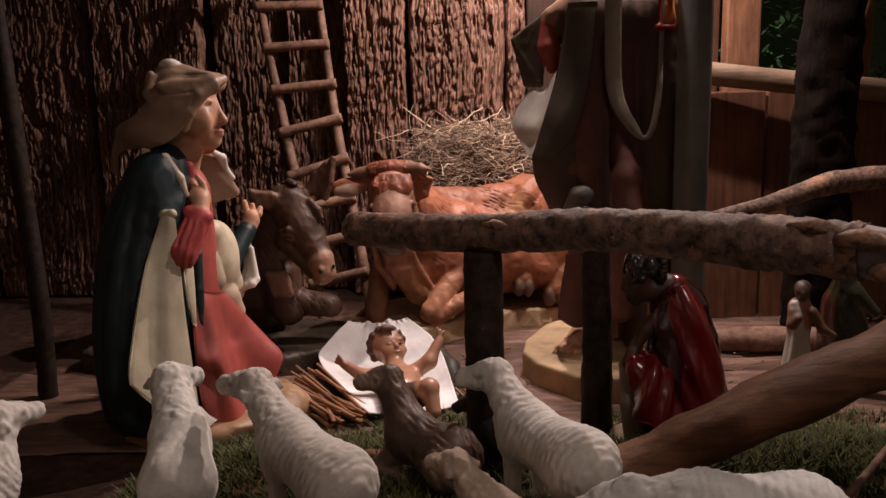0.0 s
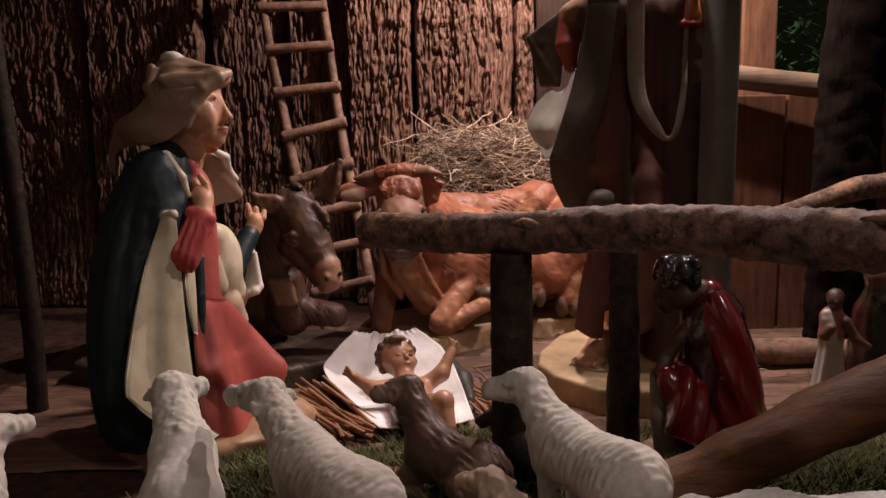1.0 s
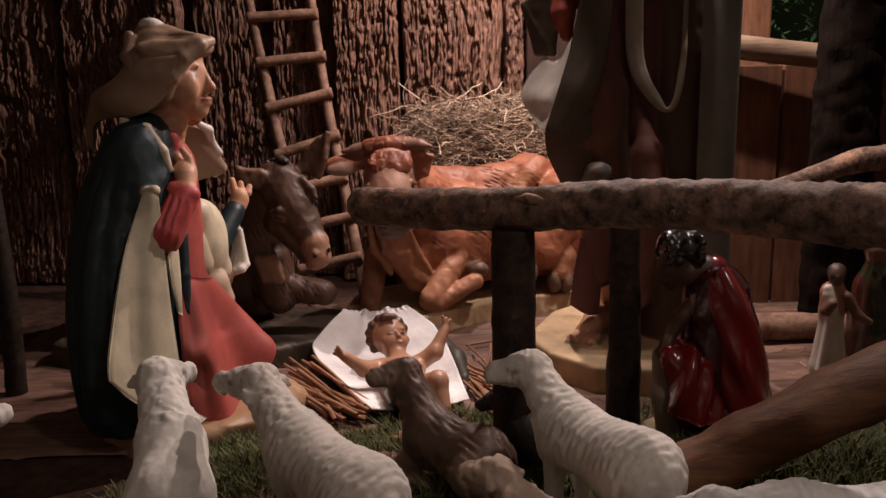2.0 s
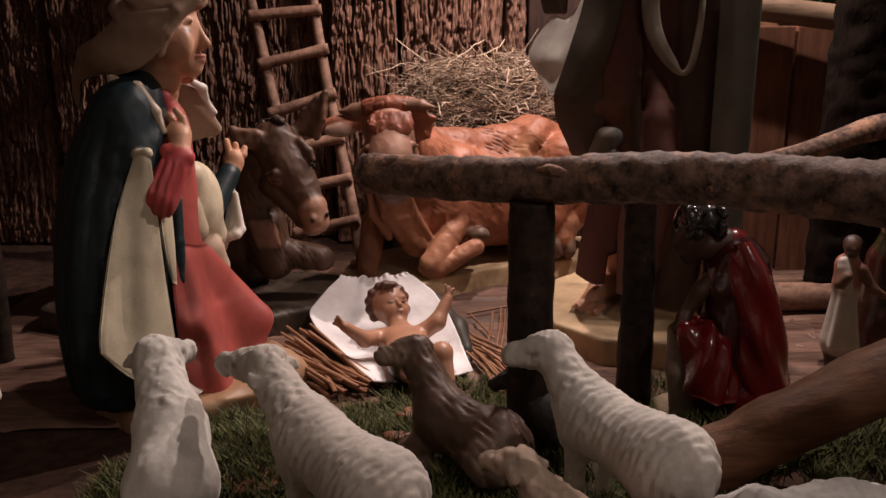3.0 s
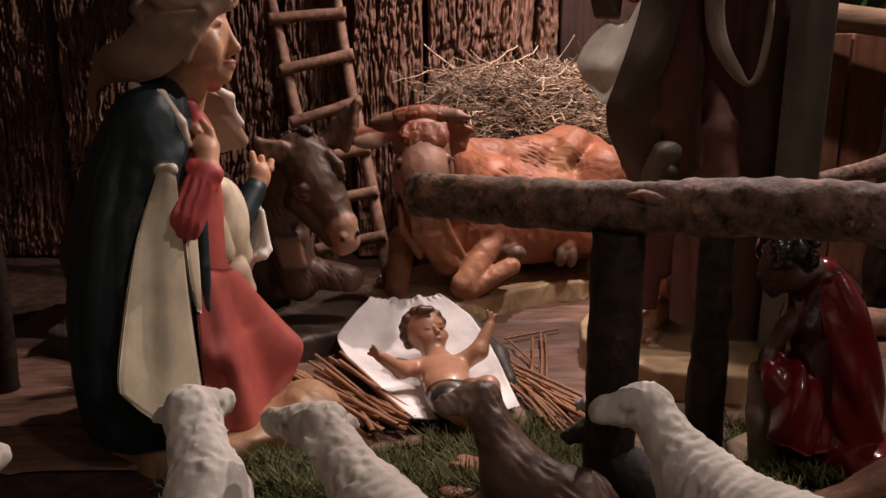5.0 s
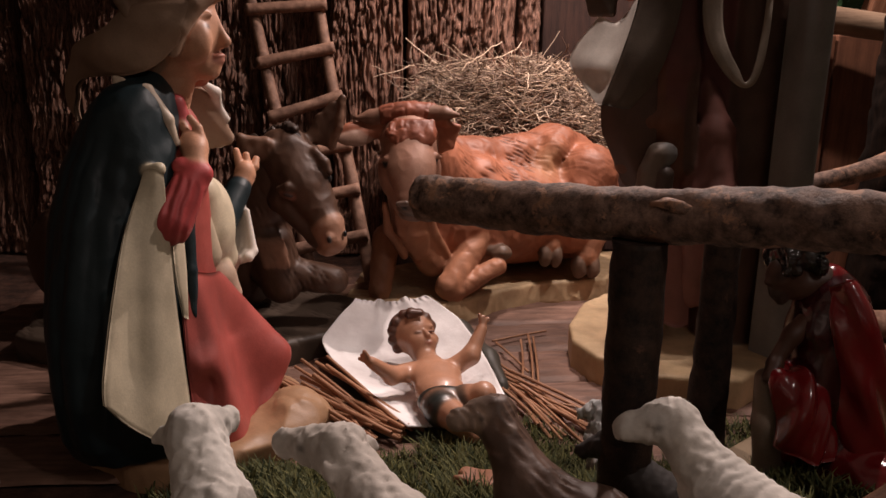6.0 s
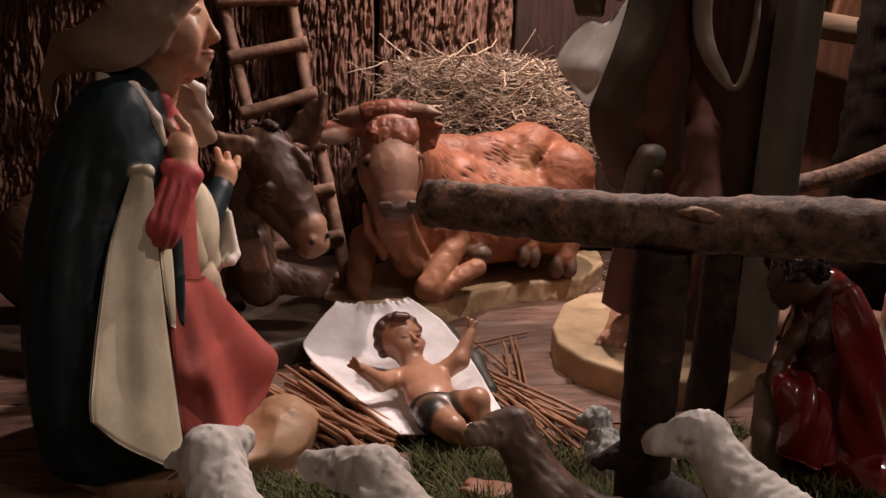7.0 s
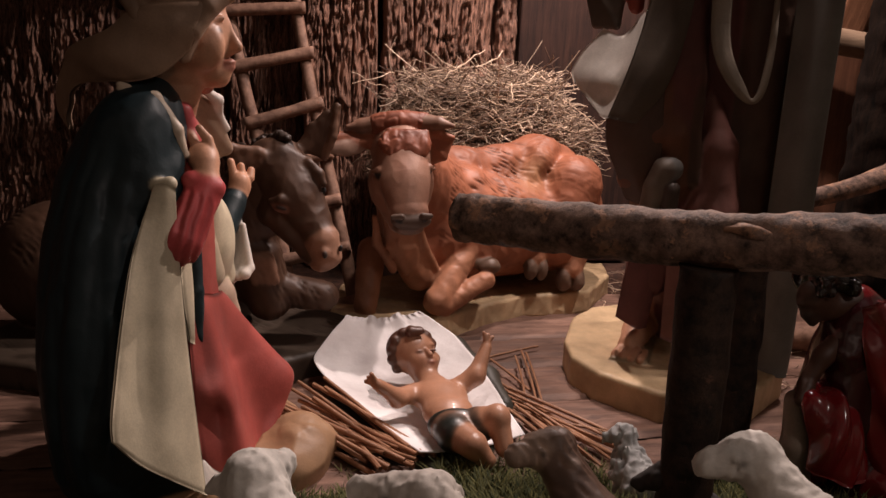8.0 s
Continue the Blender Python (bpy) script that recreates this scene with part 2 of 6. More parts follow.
def painted(name, rough=0.45, wear=0.5, grain=160, lines=None, coat=0.0, shine=0.5):
    """Painted plaster or resin: colour from the object's paint, worn and dusty in patches."""
    m, t, s = nodes_of(name)
    at = coords(t)
    a = node(t, "ShaderNodeAttribute", attribute="paint")
    blotch = ramp(t, noise_of(t, at, 35, 5), [(0.3, (0.62, 0.6, 0.58)), (0.6, (1, 1, 1))])
    c = mixed(t, wear, a.outputs["Color"], mixed(t, 1.0, a.outputs["Color"], blotch, "MULTIPLY"))
    fine = noise_of(t, at, grain * 4, 3)
    c = mixed(t, 0.25, c, mixed(t, 1.0, c, ramp(t, fine, [(0.35, (0.75, 0.75, 0.75)), (0.65, (1.15, 1.12, 1.1))]), "MULTIPLY"))
    t.links.new(c, s.inputs["Base Color"])
    r = node(t, "ShaderNodeMapRange")
    r.inputs[3].default_value, r.inputs[4].default_value = rough * 0.8, min(1, rough * 1.25)
    t.links.new(noise_of(t, at, 60), r.inputs[0])
    t.links.new(r.outputs[0], s.inputs["Roughness"])
    s.inputs["Coat Weight"].default_value = coat
    s.inputs["Specular IOR Level"].default_value = shine
    s.inputs["Coat Roughness"].default_value = 0.12
    heights = [(noise_of(t, at, grain, 4), 0.12, 0.0015), (fine, 0.08, 0.0005)]
    if lines:
        stretch, size, depth = lines
        heights.append((noise_of(t, coords(t, stretch), size, 3, 0.7), 0.8, depth))
    bump(t, s, heights, 0.001)
    return m


def timber(name, dark, light, stretch=(14, 14, 1), scale=12, rough=0.75, depth=0.0015, stain=0.6, low=0.3, shine=0.35):
    m, t, s = nodes_of(name)
    at = coords(t, stretch)
    info = node(t, "ShaderNodeObjectInfo")
    shift = node(t, "ShaderNodeVectorMath", operation="ADD")
    t.links.new(at, shift.inputs[0])
    big = node(t, "ShaderNodeMath", operation="MULTIPLY")
    big.inputs[1].default_value = 37.0
    t.links.new(info.outputs["Random"], big.inputs[0])
    t.links.new(big.outputs[0], shift.inputs[1])
    grain = noise_of(t, shift.outputs[0], scale, 6, 0.65)
    c = ramp(t, grain, [(low, dark), (0.68, light)])
    patch = ramp(t, noise_of(t, coords(t), 18, 4), [(0.35, (0.45, 0.42, 0.4)), (0.62, (1, 1, 1))])
    c = mixed(t, stain, c, mixed(t, 1.0, c, patch, "MULTIPLY"))
    own = ramp(t, info.outputs["Random"], [(0, (0.78, 0.76, 0.74)), (1, (1.12, 1.08, 1.05))])
    c = mixed(t, 1.0, c, own, "MULTIPLY")
    t.links.new(c, s.inputs["Base Color"])
    s.inputs["Roughness"].default_value = rough
    s.inputs["Specular IOR Level"].default_value = shine
    bump(t, s, [(grain, 0.7, depth), (noise_of(t, coords(t), 220, 3), 0.3, 0.0008)], depth)
    return m


def strands(name, a, b, rough=0.6, mid=0.5):
    m, t, s = nodes_of(name)
    g = node(t, "ShaderNodeNewGeometry")
    c = ramp(t, g.outputs["Random Per Island"], [(0, a), (0.55, [x + (y - x) * mid for x, y in zip(a, b)]), (1, b)])
    fleck = ramp(t, noise_of(t, coords(t), 300, 2), [(0.35, (0.7, 0.68, 0.62)), (0.6, (1, 1, 1))])
    t.links.new(mixed(t, 1.0, c, fleck, "MULTIPLY"), s.inputs["Base Color"])
    s.inputs["Roughness"].default_value = rough
    return m


STATUE = painted("painted_plaster", 0.48, 0.5, shine=0.4)
GLOSSY = painted("glossy_enamel", 0.22, 0.3, coat=0.6)
SATIN = painted("satin_varnish", 0.38, 0.4, coat=0.10)
HIDE = painted("carved_hide", 0.5, 0.8, 170, shine=0.35)
FLEECE = painted("chalky_fleece", 0.75, 0.4, 120)
BARK = timber("bark", (0.03, 0.014, 0.010), (0.50, 0.275, 0.195), (12, 12, 1.0), 40, 0.6, 0.003, 0.5, 0.36)
def peeling(name, bark_dark, bark_light, bare, share=0.56):
    """Thin bark that has flaked away in patches, with knots of bare wood."""
    m, t, s = nodes_of(name)
    at = coords(t)
    rough = noise_of(t, at, 120, 6, 0.7)
    bark = ramp(t, rough, [(0.32, bark_dark), (0.66, bark_light)])
    wood = ramp(t, noise_of(t, at, 260, 4), [(0.3, [v * 0.6 for v in bare]), (0.65, bare)])
    flake = noise_of(t, at, 34, 7, 0.72)
    where = ramp(t, flake, [(share, (0, 0, 0)), (share + 0.03, (1, 1, 1))])
    c = mixed(t, where, bark, wood)
    dust = ramp(t, noise_of(t, at, 12, 3), [(0.35, (0.6, 0.58, 0.56)), (0.62, (1.1, 1.08, 1.05))])
    t.links.new(mixed(t, 1.0, c, dust, "MULTIPLY"), s.inputs["Base Color"])
    s.inputs["Roughness"].default_value = 0.7
    s.inputs["Specular IOR Level"].default_value = 0.25
    bump(t, s, [(rough, 0.6, 0.0016), (flake, 0.5, 0.003), (where, -0.5, 0.001)], 0.002)
    return m


LOG = peeling("log_bark", (0.022, 0.013, 0.010), (0.27, 0.17, 0.13), (0.38, 0.21, 0.135), 0.57)
BARE = timber("weathered_wood", (0.10, 0.082, 0.078), (0.36, 0.30, 0.28), (3, 3, 10), 14, 0.6, 0.002, 0.7)
FENCE = timber("fence_wood", (0.09, 0.035, 0.018), (0.2, 0.085, 0.045), (12, 12, 1), 9, 0.7)
RAW = timber("raw_wood", (0.16, 0.065, 0.033), (0.36, 0.175, 0.095), (12, 12, 1), 9, 0.7)
BRACE = timber("split_wood", (0.10, 0.042, 0.02), (0.26, 0.12, 0.058), (1, 12, 12), 12, 0.65)
CANE = timber("cane", (0.2, 0.13, 0.085), (0.34, 0.24, 0.165), (1, 8, 8), 8, 0.45)
RUNG = timber("peeled_branch", (0.13, 0.066, 0.045), (0.36, 0.215, 0.15), (3, 3, 3), 30, 0.7)
EARTH = timber("packed_earth", (0.03, 0.015, 0.010), (0.11, 0.054, 0.036), (1, 1, 1), 60, 0.95, 0.004)
HAY = strands("dry_hay", (0.09, 0.042, 0.024), (0.92, 0.70, 0.52), mid=0.33)
STRAW = timber("straw_stalk", (0.18, 0.075, 0.040), (0.50, 0.28, 0.165), (2, 30, 30), 3, 0.38, 0.0005, 0.3)
MOSS = strands("moss_green", (0.022, 0.038, 0.010), (0.19, 0.18, 0.055), 0.8)
LEAF = strands("fir_green", (0.035, 0.09, 0.04), (0.09, 0.2, 0.08), 0.5)


def linen():
    m, t, s = nodes_of("white_linen")
    at = coords(t)
    weave = noise_of(t, coords(t, (1, 1, 1)), 900, 2)
    t.links.new(ramp(t, noise_of(t, at, 30, 4), [(0.3, (0.68, 0.64, 0.63)), (0.65, (0.86, 0.83, 0.82))]), s.inputs["Base Color"])
    s.inputs["Roughness"].default_value = 0.9
    bump(t, s, [(noise_of(t, at, 45, 3), 0.3, 0.004), (weave, 0.25, 0.0005)], 0.001)
    return m


LINEN = linen()


# ---- the setting ----
def height(x, y):
    """The ground: level boards at the back, a mossy bank rising towards the front."""
    x, y = np.asarray(x, np.float32), np.asarray(y, np.float32)
    bank = np.clip((0.76 - y) / 0.24, 0, 1)
    bank = 0.060 * bank * bank * (3 - 2 * bank)
    left = np.clip((x + 0.22) / 0.1, 0, 1)
    return bank * (0.15 + 0.85 * left) + 0.006 * (fbm([x * 18, y * 18], 3, 5) - 0.5) * (0.2 + 20 * bank)


def grid_mesh(name, xs, ys, z):
    gx, gy = np.meshgrid(xs, ys, indexing="ij")
    verts = np.stack([gx, gy, z(gx, gy)], -1).reshape(-1, 3)
    n, m = gx.shape
    i = np.arange(n * m).reshape(n, m)
    faces = np.stack([i[:-1, :-1], i[1:, :-1], i[1:, 1:], i[:-1, 1:]], -1).reshape(-1, 4)
    return mesh_from(name, verts, faces)


def spaced(inner, far):
    tail = np.geomspace(0.02, far, 14)
    return np.concatenate([(inner[0] - tail)[::-1], inner, inner[-1] + tail])


ground = put("ground", grid_mesh("ground", spaced(np.arange(-0.9, 0.9, 0.008), 60), spaced(np.arange(0.1, 1.7, 0.008), 60),
                                 lambda x, y: height(x, y) - 0.004), EARTH)
tagged(ground, "dark trodden earth floor strewn with dust", "ground", kind="structure")


def bark_slab(width, tall, seed, lean=0.0):
    """A slab of rough split bark, standing: x across, z up, its face towards -y."""
    xs, zs = np.arange(0, width + 0.0013, 0.0013), np.arange(0, tall + 0.003, 0.003)
    gx, gz = np.meshgrid(xs, zs, indexing="ij")
    bend = 0.010 * (fbm([gz * 5 + seed, gx * 8], 2, seed) - 0.5) + 0.0014 * (vnoise([gz * 60, gx * 90 + seed], seed + 2) - 0.5)
    u = gx + bend
    # long fibres, deep splits between them, and flakes that end in ragged lips
    fibre = 1 - np.abs(2 * fbm([u * 245, gz * 27 + seed], 2, seed + 3) - 1)
    fine = vnoise([u * 520, gz * 85], seed + 7)
    split = np.abs(2 * fbm([u * 85, gz * 11 + seed], 3, seed + 11) - 1)
    split = np.clip(1 - split / 0.10, 0, 1)
    strip = np.floor(u * 320 + 3 * vnoise([gz * 20, u * 9], seed + 13))
    lip = gz * 48 + 6 * hash01(strip, seed=seed % 50)
    cell = np.floor(lip)
    lip = (1 - (lip - cell)) ** 1.4 * hash01(strip, cell, seed=seed % 50 + 1)
    swell = fbm([gx * 16, gz * 6 + seed], 3, seed + 15)
    patch = np.clip(fbm([gx * 20, gz * 8 + seed], 3, seed + 18) * 3 - 0.9, 0.1, 1)
    out = 0.0058 * fibre**1.5 + 0.0040 * fine + 0.0075 * lip * patch + 0.006 * swell - 0.012 * split
    out = out - 0.006 * (vnoise([u * 62, gz * 14], seed + 21) > 0.74)
    edge = np.minimum(gx, width - gx)
    out = out - 0.02 * np.clip(1 - edge / 0.006, 0, 1) ** 2
    wander = 0.006 * (fbm([gz * 30, gz * 0 + seed], 3, seed + 30) - 0.5)
    verts = np.stack([gx + lean * gz + wander * np.sign(gx - width / 2), -out, gz], -1).reshape(-1, 3)
    n, m = gx.shape
    i = np.arange(n * m).reshape(n, m)
    faces = np.stack([i[:-1, :-1], i[1:, :-1], i[1:, 1:], i[:-1, 1:]], -1).reshape(-1, 4)
    rim = np.concatenate([i[:, 0], i[-1, 1:], i[::-1, -1][1:], i[0, ::-1][1:-1]])
    back = verts[rim] * (1, 0, 1) + (0, 0.012, 0)
    k = len(verts)
    nxt = np.roll(np.arange(len(rim)), -1)
    side = np.stack([rim, k + np.arange(len(rim)), k + nxt, rim[nxt]], -1)
    return mesh_from("bark_slab", np.concatenate([verts, back]), np.concatenate([faces, side]))


def box(bm, size, at, bevel=0.0, turn=None):
    m = Matrix.Translation(at) @ (turn or Matrix()) @ Matrix.Diagonal((*size, 1))
    made = bmesh.ops.create_cube(bm, size=1, matrix=m)["verts"]
    if bevel:
        edges = {e for v in made for e in v.link_edges}
        bmesh.ops.bevel(bm, geom=list(edges), offset=bevel, segments=2, affect="EDGES", profile=0.6)
    return bm


DARKPLANK = timber("dark_plank", (0.016, 0.007, 0.005), (0.055, 0.024, 0.016), (14, 14, 1), 11, 0.75)

# back wall: a backing of boards, with bark slabs nailed side by side
wall = part("wall_back", box(bmesh.new(), (1.5, 0.03, 0.95), (-0.25, 1.435, 0.475)), FENCE)
tagged(wall, "dark stable wall clad in rough split bark", "wall", kind="structure")
SLABS = [(-0.98, 0.2, 0.0, 0.02), (-0.775, 0.2, 0.01, 0.0), (-0.57, 0.19, 0.0, 0.01), (-0.376, 0.13, 0.055, 0.0), (-0.246, 0.105, 0.035, 0.01),
         (-0.139, 0.105, -0.004, 0.0), (-0.03, 0.158, 0.0, 0.004), (0.132, 0.034, 0.012, 0.0)]
for n, (x, w, back, lean) in enumerate(SLABS):
    slab_ob = put("bark_slab", bark_slab(w, 0.93, 3 + 40 * n, lean), BARK, wall)
    slab_ob.location = (x, 1.362 + back, 0)
part("plank", box(bmesh.new(), (0.19, 0.02, 0.93), (0.263, 1.374, 0.465), 0.003), DARKPLANK, wall, "smooth dark reddish plank")

# an unseen roof added over the stable, its front eave before the figures
roof = part("ceiling", box(bmesh.new(), (2.0, 1.02, 0.02), (0.0, 0, 0), 0.002), FENCE)
roof.matrix_world = pose(-0.12, 0.955, 1.02, 8, 0, 0)
tagged(roof, "added unseen roof of dark boards", "roof", kind="structure")

# side wall far to the left, closing the stable
side = part("wall_left", box(bmesh.new(), (0.03, 1.0, 0.95), (-0.99, 0.9, 0.475)), FENCE)
tagged(side, "dark boarded side wall of the stable", "wall", kind="structure")


# ---- branches, rails and posts ----
def branch(name, points, radii, material, rough=0.12, seed=0, around=14, along=26, caps=True):
    """A barky round branch through the given places."""
    pts = [Vector(p) for p in points]
    n = along
    cuts = []
    for i in range(n + 1):
        f = i / n * (len(pts) - 1)
        k = min(int(f), len(pts) - 2)
        u = f - k
        p0, p1, p2, p3 = pts[max(k - 1, 0)], pts[k], pts[k + 1], pts[min(k + 2, len(pts) - 1)]
        c = 0.5 * ((2 * p1) + (p2 - p0) * u + (2 * p0 - 5 * p1 + 4 * p2 - p3) * u * u + (-p0 + 3 * p1 - 3 * p2 + p3) * u**3)
        cuts.append((c, radii[k] + (radii[k + 1] - radii[k]) * u))
    verts, faces = [], []
    for i, (c, r) in enumerate(cuts):
        ahead = (cuts[min(i + 1, n)][0] - cuts[max(i - 1, 0)][0]).normalized()
        a = ahead.orthogonal().normalized() if abs(ahead.z) > 0.95 else ahead.cross(Vector((0, 0, 1))).normalized()
        b = ahead.cross(a)
        for j in range(around):
            way = math.tau * j / around
            wob = noise.noise(Vector((math.cos(way) * 1.3 + seed, math.sin(way) * 1.3, i * 0.35)))
            wob += 0.5 * noise.noise(Vector((math.cos(way) * 4 + seed, math.sin(way) * 4, i * 1.1)))
            q = r * (1 + rough * wob)
            verts.append(c + a * math.cos(way) * q + b * math.sin(way) * q)
    for i in range(n):
        for j in range(around):
            k = (j + 1) % around
            faces.append((i * around + j, i * around + k, (i + 1) * around + k, (i + 1) * around + j))
    base = pts[0].copy()
    me = bpy.data.meshes.new(name)
    ends = [tuple(range(around))[::-1], tuple(range(n * around, (n + 1) * around))] if caps else []
    me.from_pydata([v - base for v in verts], [], faces + ends)
    me.polygons.foreach_set("use_smooth", [True] * len(faces) + [False] * len(ends))
    me.materials.append(material)
    me.update()
    ob = new(name, me)
    ob.location = base
    return ob


def under(child, parent):
    child.parent = parent
    child.location = child.location - parent.location
    return child


def empty(name, at):
    ob = new(name)
    ob.location = at
    return ob


# log bark in near-black: the shade on post and pole is in the colour
SHADEDLOG = peeling("shaded_log", (0.006, 0.004, 0.003), (0.045, 0.025, 0.016), (0.09, 0.045, 0.028), 0.62)

# the rail fence in front
fence = empty("rail_fence", (0.08, 0.57, 0.03))
tagged(fence, "rustic fence of barky round logs with one slanting brace", "fence")
under(branch("rail", [(-0.033, 0.661, 0.2245), (0.06, 0.580, 0.232), (0.15, 0.50, 0.246), (0.215, 0.439, 0.2492), (0.268, 0.390, 0.2505)],
                    [0.0145, 0.0145, 0.0140, 0.0150, 0.0152], LOG, 0.13, 2, 32, 130), fence)
under(branch("bare_end", [(0.238, 0.418, 0.2500), (0.34, 0.325, 0.252), (0.46, 0.215, 0.255)], [0.0132, 0.0138, 0.0145], BARE, 0.10, 4, 28, 60), fence)
for place, size, seed in (((0.262, 0.380, 0.2590), 0.0060, 61), ((0.246, 0.400, 0.2630), 0.0045, 62), ((0.275, 0.368, 0.2440), 0.0065, 63), ((0.085, 0.545, 0.2440), 0.0040, 64)):
    x, y, z = place
    under(branch("bark_flake", [(x - 0.010, y + 0.010, z - 0.002), (x, y - 0.002, z), (x + 0.011, y - 0.011, z - 0.003)], [size * 0.5, size, size * 0.4], LOG, 0.35, seed, 10, 10), fence)
under(branch("post", [(0.075, 0.557, 0.01), (0.075, 0.557, 0.12), (0.075, 0.560, 0.222)], [0.0145, 0.0145, 0.0145], SHADEDLOG, 0.07, 9, 18, 40), fence)
under(branch("brace", [(0.155, 0.505, 0.062), (0.25, 0.51, 0.11), (0.36, 0.52, 0.155), (0.50, 0.53, 0.215)], [0.019, 0.02, 0.021, 0.021], BRACE, 0.16, 5, 10, 30), fence)
under(branch("side_rail", [(0.33, 0.91, 0.182), (0.42, 0.92, 0.203), (0.49, 0.935, 0.222), (0.56, 0.95, 0.226)], [0.008, 0.0105, 0.0135, 0.0140], LOG, 0.15, 7, 12, 20), fence)

# the low boarded fence behind, with its cane rail
back_fence = empty("board_fence", (0.5, 1.12, 0.0))
tagged(back_fence, "low reddish board fence topped with a pale cane rail", "fence")
for n in range(7):
    x = 0.345 + 0.093 * n
    b = part("board", box(bmesh.new(), (0.089, 0.016, 0.33), (x - 0.5, 0.02 + 0.002 * (n % 3), 0.165), 0.002), FENCE, back_fence)
under(branch("cane_rail", [(0.33, 1.11, 0.364), (0.50, 1.10, 0.341), (0.75, 1.085, 0.312)], [0.0155, 0.0155, 0.015], CANE, 0.02, 3, 20, 24), back_fence)

# the trunk stands unlit: its shade is put into near-black bark
SHADEDBARK = timber("shaded_bark", (0.003, 0.002, 0.0014), (0.014, 0.0078, 0.005), (6, 6, 1), 30, 0.95, 0.002, shine=0.08)
trunk = branch("tree_post", [(0.523, 1.03, -0.01), (0.518, 1.03, 0.2), (0.523, 1.03, 0.4), (0.540, 1.03, 0.7)], [0.041, 0.038, 0.036, 0.038], SHADEDBARK, 0.14, 11, 34, 90)
tagged(trunk, "thick rough tree trunk standing as a post, darkened for shade", "post")

for x, y, w, lean in ((0.498, 1.30, 0.052, 0), (0.545, 1.34, 0.045, 17), (0.86, 1.36, 0.16, 0), (0.70, 1.36, 0.05, 0)):
    b = part("timber_post", box(bmesh.new(), (w, 0.03, 1.0), (0, 0, 0.5), 0.003), RAW)
    b.matrix_world = pose(x, y, 0, 0, lean, 0)
    tagged(b, "raw orange-brown timber post leaning behind the board fence" if lean else "raw orange-brown upright timber post behind the board fence", "post", "posts behind the fence")


def hedge():
    rng = np.random.default_rng(12)
    count = 9000
    x, z = rng.uniform(0.25, 1.6, count), rng.uniform(0.0, 1.0, count)
    y = 1.40 + 0.16 * fbm([x * 7, z * 7], 3, 8) + rng.uniform(-0.03, 0.1, count)
    way, drop, size = rng.uniform(-2.6, -0.5, count), rng.uniform(-0.7, 0.2, count), rng.uniform(0.012, 0.035, count)
    ahead = np.stack([np.cos(way), np.sin(way), drop], -1) * size[:, None]
    a = np.stack([-np.sin(way), np.cos(way), 0 * way], -1) * size[:, None] * 0.13
    foot = np.stack([x, y, z], -1)
    verts = np.stack([foot - a * 0.5, foot + a * 0.5, foot + ahead * 0.6 + a, foot + ahead * 0.6 - a, foot + ahead + a * 0.1, foot + ahead - a * 0.1], 1).reshape(-1, 3)
    i = np.arange(count)[:, None] * 6
    ob = put("fir_hedge", mesh_from("fir_hedge", verts, np.concatenate([i + (0, 1, 2, 3), i + (3, 2, 4, 5)]), False), LEAF)
    back = part("backing", box(bmesh.new(), (1.6, 0.02, 1.2), (0.95, 1.85, 0.6)), LEAF, ob)
    return tagged(ob, "dark green fir branches behind the fence", "hedge", kind="stuff")


hedge()

tagged(branch("stake", [(0.183, 0.702, -0.01), (0.182, 0.702, 0.10), (0.180, 0.700, 0.20)], [0.016, 0.014, 0.013], SHADEDLOG, 0.14, 31, 12, 24), "short dark stake standing in the earth", "stake")
tagged(branch("fallen_log", [(0.36, 0.985, 0.018), (0.44, 0.975, 0.020), (0.53, 0.965, 0.019)], [0.016, 0.017, 0.016], RUNG, 0.12, 33, 14, 20), "small barky log lying on the earth", "log")

pole = branch("leaning_pole", [(-0.425, 0.85, -0.005), (-0.421, 0.85, 0.12), (-0.430, 0.85, 0.39), (-0.438, 0.85, 0.62)], [0.011, 0.0105, 0.0105, 0.010], SHADEDLOG, 0.1, 44, 12, 36)
tagged(pole, "grey-brown round pole standing beside the wall", "pole")
tagged(branch("twig", [(0.30, 0.475, 0.058), (0.335, 0.505, 0.068), (0.375, 0.54, 0.082)], [0.0035, 0.003, 0.0025], RUNG, 0.15, 46, 8, 14), "thin bare twig lying on the moss", "twig")


# ---- figures ----
BLUE, CREAM, PINK, VEIL, SKIN = (0.012, 0.025, 0.030), (0.62, 0.54, 0.39), (0.40, 0.085, 0.07), (0.34, 0.225, 0.155), (0.55, 0.29, 0.18)
STONE, MAROON, BROWN = (0.54, 0.39, 0.23), (0.13, 0.045, 0.04), (0.085, 0.045, 0.03)
WHITE, HORN, HAIR = (0.76, 0.7, 0.63), (0.22, 0.12, 0.08), (0.05, 0.026, 0.017)
SLEEVE, LIP = (0.46, 0.07, 0.07), (0.40, 0.17, 0.12)


def chain(col, places, radii, k=0.004):
    """A run of rounded pieces from place to place."""
    return [cone(col, a, b, ra, rb, k) for a, b, ra, rb in zip(places, places[1:], radii, radii[1:])]


def facets(size, depth, seed):
    """Knife-cut facets, as on carved bases."""
    def relief(p):
        return (depth * (fbm([p[:, 0] * size, p[:, 1] * size, p[:, 2] * size], 2, seed) - 0.5)).astype(np.float32)
    return relief


